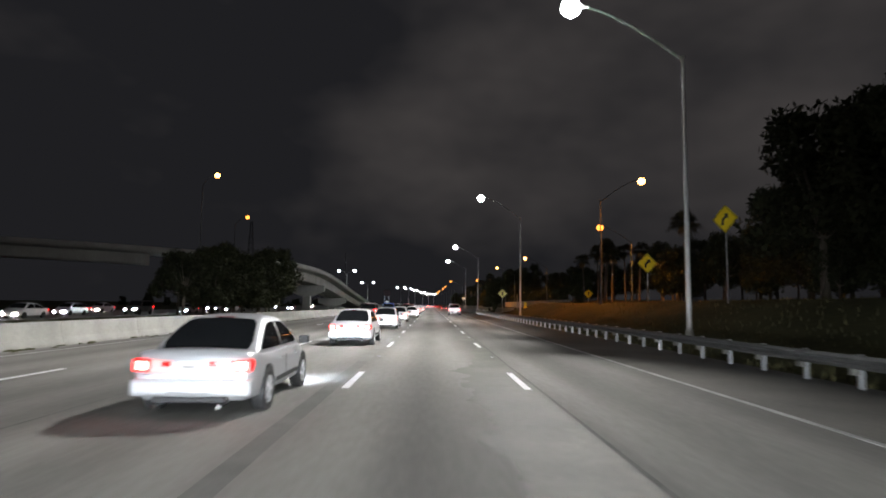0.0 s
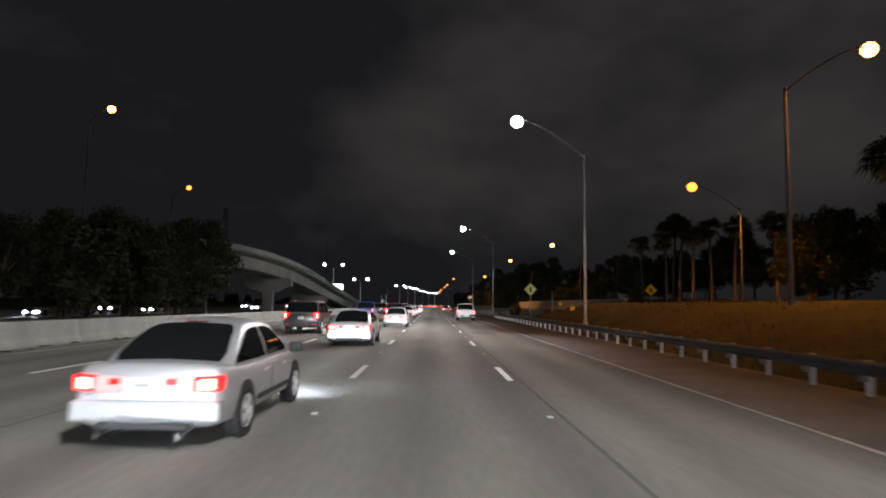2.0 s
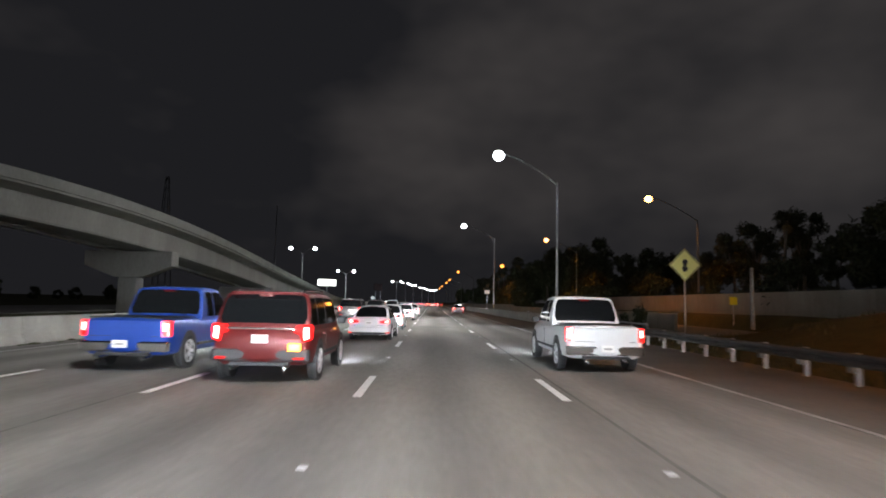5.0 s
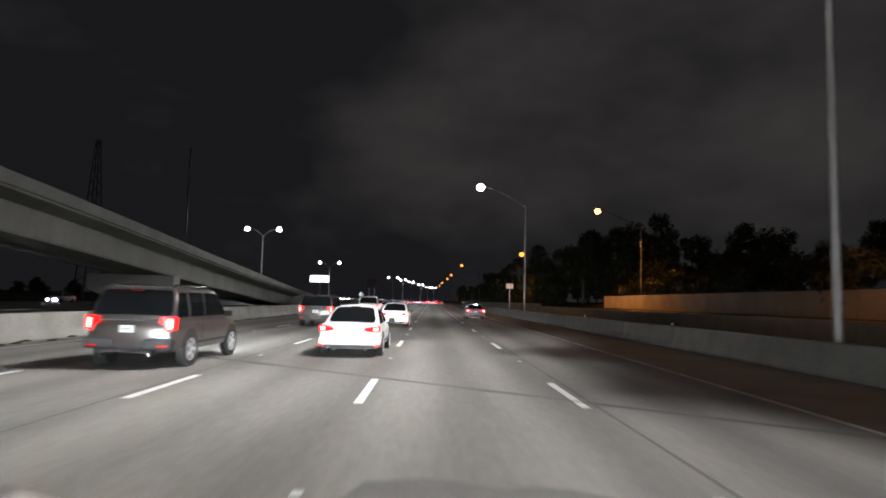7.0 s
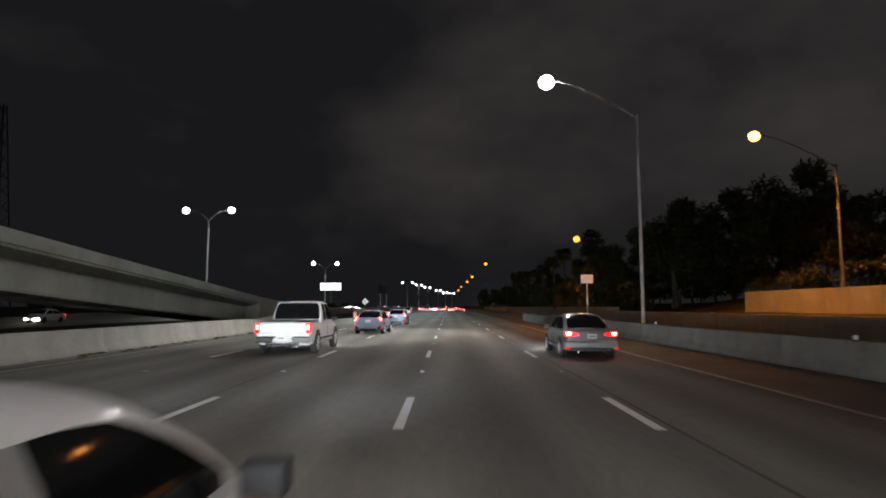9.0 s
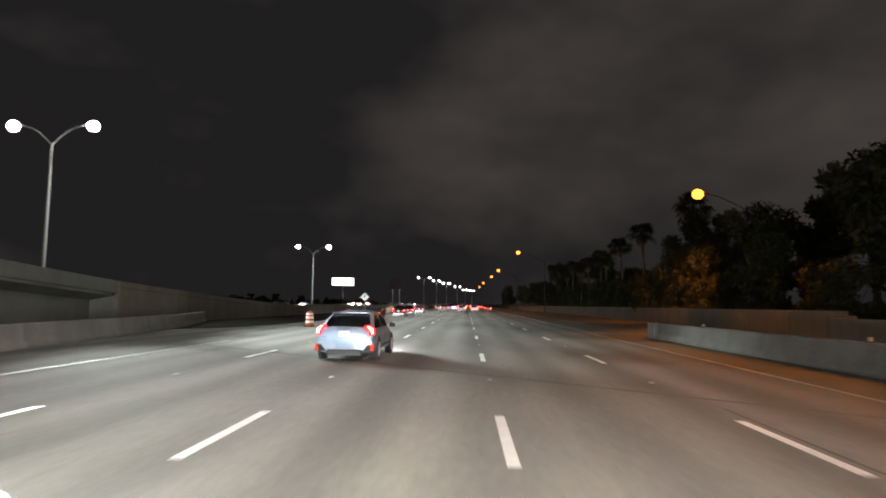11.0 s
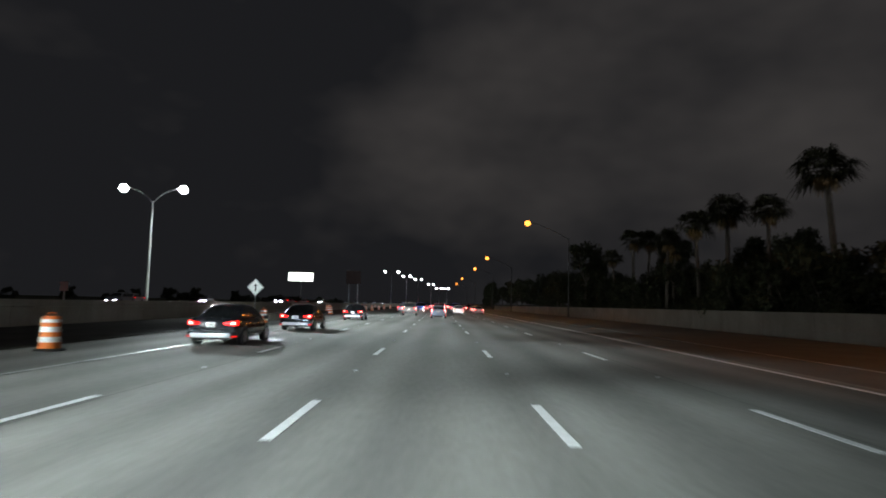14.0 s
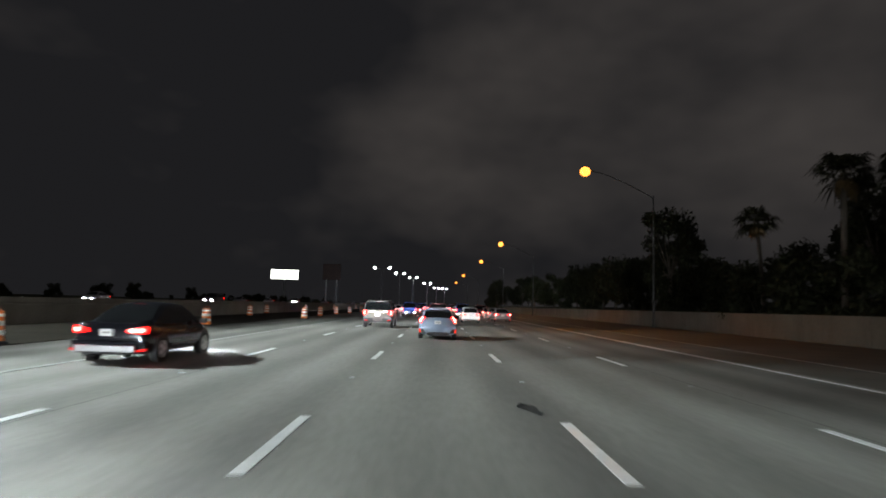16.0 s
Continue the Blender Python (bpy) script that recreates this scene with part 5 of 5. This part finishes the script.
    CORE = {
        "old": [(0.72, -0.28), (0.72, -0.16), (0.94, -0.155), (0.94, -0.275)],
        "new": [(0.80, -0.205), (0.80, -0.135), (0.97, -0.115), (0.97, -0.205)],
        "hatch": [(0.78, -0.015), (0.84, -0.02), (0.99, -0.11), (0.98, -0.22), (0.93, -0.25), (0.93, -0.12)],
        "suv": [(0.88, -0.02), (0.98, -0.01), (0.99, -0.22), (0.90, -0.25)],
        "pickup": [(0.90, -0.05), (0.99, -0.05), (0.99, -0.22), (0.90, -0.22)],
    }
    key = style if kind == "sedan" else kind
    for side in (-1, 1):
        lamp = bowed("tail_lamp", flat(OUT[key], side, -0.032, 0.17), tail, c, "glowing red lens")
        bowed("brake_lens", flat(CORE[key], side, -0.045, 0.02), M_BRAKE if bright else M_CORE, lamp, "bright pinkish inner lens")
        if key == "old":
            bowed("boot_lamp", flat([(0.30, -0.31), (0.30, -0.14), (0.66, -0.13), (0.66, -0.31)], side, -0.03, 0.05), M_PALELENS, c, "pale pinkish lens on the boot lid")
            bowed("boot_reflector", flat([(0.31, -0.22), (0.31, -0.15), (0.46, -0.15), (0.46, -0.22)], side, -0.04, 0.0), M_REFLDIM, c, "dark red boot-lid reflector with an added glow")
        if key == "new":
            bowed("bumper_reflector", flat([(0.84, bz - tl - 0.01), (0.84, bz - tl + 0.03), (1.03, bz - tl + 0.06), (1.04, bz - tl + 0.0)], side, -0.112, 0.05), M_REFLMID if color != BLACKP else M_REFLDIM, c, "small red bumper-corner reflector with an added glow")
        if kind == "hatch":
            bowed("bumper_vent", flat([(0.66, bz - tl + 0.00), (0.80, bz - tl + 0.17), (1.03, bz - tl + 0.19), (1.04, bz - tl - 0.02)], side, -0.100, 0.05), M_TRIM, c, "black vent in the bumper corner")
            bowed("bumper_reflector", flat([(0.92, bz - tl + 0.01), (0.95, bz - tl + 0.17), (1.03, bz - tl + 0.17), (1.02, bz - tl + 0.01)], side, -0.115, -0.05), M_REFLMID, c, "upright orange-red reflector with an added glow")
        if kind == "suv":
            bowed("bumper_reflector", flat([(0.70, bz - tl + 0.05), (0.70, bz - tl + 0.09), (0.92, bz - tl + 0.09), (0.92, bz - tl + 0.05)], side, -0.098, -0.05), M_REFLDIM, c, "small red reflector with an added glow")
        hx = side * hw * 0.60
        bowed("headlamp", boxed(hx - 0.18, hx + 0.18, L - 0.25, L + 0.014, s["nose"] - 0.42, s["nose"] - 0.25, bevel=0.02), head, c, "lit headlamp")
        # mirror
        mx = side * (hw + 0.09)
        bowed("mirror", boxed(mx - 0.10, mx + 0.10, g1 - 0.42, g1 - 0.28, belt + 0.0, belt + 0.15, bevel=0.03), M_TRIM, c)
        if detail:
            bowed("door_seam", boxed(min(side * hw * 0.998, side * (hw + 0.004)), max(side * hw * 0.998, side * (hw + 0.004)), (r0 + r1) / 2 - 0.006, (r0 + r1) / 2 + 0.006, zb + 0.2, belt - 0.12), M_TRIM, c)
            for dy in ((r0 + r1) / 2 - 0.28, (r0 + r1) / 2 + 0.78):
                bowed("door_handle", boxed(side * (hw + 0.012) - 0.018, side * (hw + 0.012) + 0.018, dy - 0.09, dy + 0.09, belt - 0.17, belt - 0.13, bevel=0.008), color, c)
            bowed("side_moulding", boxed(side * (hw + 0.004) - 0.012, side * (hw + 0.004) + 0.012, s["ax"][0] + 0.5, s["ax"][1] - 0.5, zb + 0.16, zb + 0.23, bevel=0.006), M_TRIM, c)
    pz = tl - 0.24 if kind != "pickup" else 0.62
    py = -0.03 if kind != "pickup" else -0.115
    if kind == "sedan" and not bright:
        pz = tl - 0.22
    bowed("licence_plate", boxed(-0.155, 0.155, py - 0.012, py + 0.03, pz - 0.08, pz + 0.08, bevel=0.005), M_PLATE, c, "pale plate with blank bars")
    if detail:
        bowed("plate_bar", boxed(-0.10, 0.10, py - 0.016, py - 0.0125, pz - 0.022, pz + 0.022), M_EDGE, c)
        bowed("boot_seam", boxed(-wr * 0.8, wr * 0.8, -0.012, 0.03, tl - 0.345, tl - 0.335), M_TRIM, c)
        for side in (-1, 1):
            bowed("exhaust", tube(bmesh.new(), [(side * hw * 0.5, -0.10, zb - 0.03), (side * hw * 0.5, 0.3, zb - 0.03)], 0.035, 10), M_CHROME, c, smooth=True)
        hy = r0 - 0.03
        bowed("high_brake_lamp", boxed(-0.15, 0.15, hy - 0.05, hy + 0.02, top_z(hy) - 0.03, top_z(hy) + 0.026), M_DARKLENS, c, "thin dark red high brake lamp")
    if kind == "suv":
        for side in (-1, 1):
            bowed("roof_rail", tube(bmesh.new(), [(side * hw * 0.70, r0 + 0.1, H + 0.01), (side * hw * 0.70, r0 + 0.25, H + 0.07), (side * hw * 0.70, r1 - 0.3, H + 0.08), (side * hw * 0.70, r1 - 0.1, H + 0.02)], 0.022, 8), M_CHROME, c, smooth=True)
        bowed("spoiler", boxed(-hw * 0.70, hw * 0.70, r0 - 0.20, r0 + 0.04, H - 0.03, H + 0.025, bevel=0.02), color, c)
        bowed("tailgate_strip", boxed(-hw * 0.68, hw * 0.68, -0.03, 0.02, tl - 0.06, tl - 0.02, bevel=0.01), M_CHROME, c)
    if key == "new":
        bowed("valance", boxed(-wr * 0.84, wr * 0.84, -0.108, 0.05, bz - 0.05, bz + 0.035, bevel=0.015), M_TRIM, c, "black lower bumper strip")
        bowed("boot_lip", boxed(-wr * 0.78, wr * 0.78, -0.02, 0.10, tl - 0.005, tl + 0.022, bevel=0.01), color, c)
    if kind == "hatch":
        bowed("spoiler", boxed(-hw * 0.66, hw * 0.66, r0 - 0.22, r0 - 0.02, H - 0.035, H + 0.012, bevel=0.012), color, c)
        bowed("diffuser", boxed(-hw * 0.55, hw * 0.55, -0.11, 0.1, zb - 0.03, zb + 0.13, bevel=0.03), M_TRIM, c)
    if kind == "pickup":
        # no hollow here: a flat black plate paints in the bed's shade
        bowed("bed_cavity", boxed(-hw * 0.86, hw * 0.86, 0.12, 1.95, 1.172, 1.185), M_TRIM, c, "flat dark plate in place of the shaded load bed")
        bowed("tailgate", boxed(-hw * 0.82, hw * 0.82, -0.02, 0.05, 0.64, 1.12, bevel=0.02), color, c)
    # wheels
    wrad = s["wr"]
    proto = None
    for ay in s["ax"]:
        for side in (-1, 1):
            m = pose(side * (hw - 0.10), ay, wrad, 0, 90 if side > 0 else -90, 0)
            arch = shared("wheel_arch", car_arch(wrad), c, pose(side * (hw - 0.025), ay, wrad + 0.02, 0, 90 if side > 0 else -90, 0))
            tyre, rim = wheel_meshes(wrad)
            w = shared("tyre", tyre, c, m)
            shared("rim", rim, w, pose(0, 0, 0))
    if extra:
        extra(c)
    return c


CACHE = {}


def car_arch(r):
    # solid black disc: arch trim, and the wheel well's shade on the closed body
    if ("arch", r) not in CACHE:
        bm = lathe(bmesh.new(), [(r * 1.17, -0.03), (r * 1.17, 0.028), (r * 1.10, 0.032)], 22)
        me = bpy.data.meshes.new("wheel_arch")
        bm.to_mesh(me)
        bm.free()
        me.materials.append(M_TRIM)
        CACHE[("arch", r)] = me
    return CACHE[("arch", r)]


def wheel_meshes(r):
    if ("wheel", r) not in CACHE:
        bm = lathe(bmesh.new(), [(r * 0.68, -0.09), (r * 0.94, -0.10), (r, -0.07), (r, 0.07), (r * 0.94, 0.105), (r * 0.70, 0.112), (r * 0.66, 0.10)], 26)
        tyre = bpy.data.meshes.new("tyre")
        bm.to_mesh(tyre)
        bm.free()
        tyre.materials.append(M_RUBBER)
        bm = lathe(bmesh.new(), [(r * 0.66, 0.09), (r * 0.66, 0.116), (r * 0.60, 0.118), (r * 0.58, 0.105)], 24)
        for i in range(5):
            box(bm, -r * 0.09, r * 0.09, r * 0.08, r * 0.6, 0.106, 0.124, turn=Matrix.Rotation(2 * math.pi * i / 5, 4, "Z"))
        lathe(bm, [(r * 0.15, 0.1), (r * 0.15, 0.130), (r * 0.10, 0.134)], 14)
        rim = bpy.data.meshes.new("rim")
        bm.to_mesh(rim)
        bm.free()
        rim.materials.append(M_RIM)
        CACHE[("wheel", r)] = (tyre, rim)
    return CACHE[("wheel", r)]


def headlights(c, L, power=P_HEAD, z=0.72):
    """The beam of the two headlamps."""
    d = bpy.data.lights.new("headlight_beam", "SPOT")
    d.energy, d.color, d.spot_size, d.spot_blend, d.shadow_soft_size = power, (0.86, 0.93, 1.0), radians(17), 1.0, 0.3
    ob = new("headlight_beam", d)
    ob.parent = c
    # a dipped beam is flat and wide
    ob.matrix_basis = pose(0, L + 0.06, z, 90 - 0.5, 0, -2) @ Matrix.Diagonal((2.7, 1, 1, 1))


SILVER = paint("silver_paint", (0.60, 0.61, 0.63))
WHITEP = paint("white_car_paint", (0.78, 0.79, 0.80), 0.0)
BLACKP = paint("black_car_paint", (0.012, 0.013, 0.018), 0.2, 0.2)
BLUEP = paint("blue_truck_paint", (0.02, 0.07, 0.36), 0.3)
ICEP = paint("pale_blue_paint", (0.29, 0.37, 0.49), 0.45)
REDP = paint("dark_red_paint", (0.13, 0.013, 0.013), 0.3)
GREYP = paint("grey_metallic_paint", (0.25, 0.25, 0.26), 0.6)
BROWNP = paint("grey_beige_paint", (0.17, 0.15, 0.14), 0.8, 0.28)


def stand(c, x, y, yaw=0.0, z=0.0):
    c.matrix_basis = pose(x, y, z, 0, 0, yaw)
    return c


G = "cars in traffic"


def amber(c):
    part("rear_indicator", boxed(0.56, 0.80, -0.05, 0.0, 0.66, 0.80, bevel=0.02), M_AMBER, c, "lit amber indicator")


old_sedan = build_car("sedan", SILVER, "older silver four-door saloon with red tail lamps lit", M_TAIL, M_HEAD, G)
stand(old_sedan, -3.58, 9.4, 1)
headlights(old_sedan, 4.75)
red_suv = build_car("suv", REDP, "dark red sport utility vehicle braking with amber indicator lit", M_TAIL, M_HEAD, G, True, amber)
stand(red_suv, -3.9, 99.5)
blue_truck = build_car("pickup", BLUEP, "blue pickup truck with tail lamps lit", M_TAIL, M_HEAD, G)
stand(blue_truck, -7.3, 101.0)
white_car = build_car("sedan", WHITEP, "white four-door saloon with tail lamps lit", M_TAIL, M_HEADW, G, style="new")
stand(white_car, -3.2, 113.5, -1.5)
headlights(white_car, 4.75)
white_truck = build_car("pickup", WHITEP, "white pickup truck with red tail lamps lit", M_TAIL, M_HEAD, G)
stand(white_truck, 3.75, 102.5)
tan_suv = build_car("suv", BROWNP, "grey-beige sport utility vehicle with roof rails", M_TAIL, M_HEAD, G)
stand(tan_suv, -7.3, 69.5)
headlights(tan_suv, 4.95)
hatchback = build_car("hatch", ICEP, "pale blue hatchback with angular red tail lamps", M_TAIL, M_HEAD, G, True)
stand(hatchback, -6.1, 200.7, -3)
headlights(hatchback, 4.5)


def diffuser(c):
    """The grey lower bumper of the black car, its colour also holding a reflection."""
    part("lower_bumper", boxed(-0.70, 0.70, -0.118, 0.0, 0.30, 0.46, bevel=0.03), SILVER, c, "pale grey lower bumper panel, headlight reflection painted in")


black_car = build_car("sedan", BLACKP, "black four-door saloon with red tail lamps", M_TAIL, M_HEAD, G, False, diffuser, style="new")
stand(black_car, -11.45, 317.8)
headlights(black_car, 4.75)
grey_car = build_car("sedan", GREYP, "grey four-door saloon with bright brake lamps", M_TAIL, M_HEAD, G, True, style="new")
stand(grey_car, 3.3, 368.0)


SMALL = {"door_seam", "door_handle", "side_moulding", "plate_bar", "exhaust", "boot_seam", "high_brake_lamp", "wheel_arch", "rim", "mirror", "bumper_insert",
         "bumper_reflector", "bumper_vent", "boot_lip", "valance", "boot_reflector", "tailgate_strip", "spoiler", "diffuser"}


def again(c, x, y, yaw=0.0, beam=False, far=False):
    """The same make again; its beam is taken along only where it is wanted, and far cars go without their smallest parts."""
    k = copy_thing(c, pose(x, y, 0, 0, 0, yaw))
    for o in list(k.children_recursive):
        if (o.type == "LIGHT" and not beam) or (far and o.name.split(".")[0] in SMALL):
            bpy.data.objects.remove(o)
    return k


again(old_sedan, -3.4, 25.3, 0, True)
again(old_sedan, -3.3, 42.3, 0, True)
again(old_sedan, -3.3, 59.7, 0, True)
again(old_sedan, -2.7, 80.3, 0, True)
# two unseen cars added behind the start; their beams fill in the road light
for x, y in ((0.0, -9.0), (-3.6, -14.0)):
    k = again(white_car, x, y, 0, True)
    for o in k.children:
        if o.type == "LIGHT":
            o.data = o.data.copy()
            o.data.energy, o.data.spot_size = P_UNSEEN_FILL, radians(34)
again(white_car, -3.1, 123.4, 0, True)
again(tan_suv, -7.3, 120.8, 0, True)
again(white_car, -3.0, 142.3, 0, True)
again(tan_suv, -7.3, 138.4, 0, True)
again(tan_suv, -7.3, 160.2, 0, True)
again(white_car, -2.9, 162.0, 0, True)
again(white_truck, -6.9, 184.0)
again(grey_car, 3.6, 183.0)
again(hatchback, -5.95, 219.3, -1, True)
again(black_car, -11.5, 259.4)
again(black_car, -11.5, 283.2)
again(black_car, -11.5, 295.8, 0, True)
again(hatchback, -3.62, 332.0)
again(tan_suv, -7.6, 344.0, 0, True)
again(black_car, -3.7, 353.0)
again(white_car, -0.4, 362.0, 0, True)
again(red_suv, -3.5, 369.0)
again(blue_truck, -7.4, 386.0)
# the queue far ahead
rng = random.Random(41)
queue = [old_sedan, red_suv, white_car, hatchback, grey_car, red_suv, blue_truck, grey_car]
for x in (-11.0, -7.3, -3.66, 0.0, 3.7):
    y = 374 + rng.uniform(0, 12)
    while y < 760:
        if not (x == -7.3 and y < 398):
            again(queue[rng.randrange(8)], x + rng.uniform(-0.3, 0.3), y, far=y > 410)
        y += rng.uniform(7.5, 12.5) * (1 + (y - 372) / 320)
# oncoming traffic on the other carriageway
for i, (x, y) in enumerate(((-38.6, 57), (-42.5, 71), (-38.8, 80), (-46.0, 78), (-50.0, 92), (-37.5, 93), (-38.4, 108), (-43.5, 64), (-54, 66), (-40.0, 122), (-50.0, 132), (-40.5, 176), (-44.5, 226), (-54, 212), (-40, 300), (-44.5, 338),
                            (-50, 352), (-54, 392), (-40.4, 402), (-45, 430), (-50, 470), (-40, 500), (-54, 520), (-44.6, 560), (-40, 600), (-50, 640), (-44, 690))):
    c = again((white_car, old_sedan, tan_suv, grey_car)[i % 4], x, y + 4.8, 180, far=True)
    c.location.z = far_z(y)
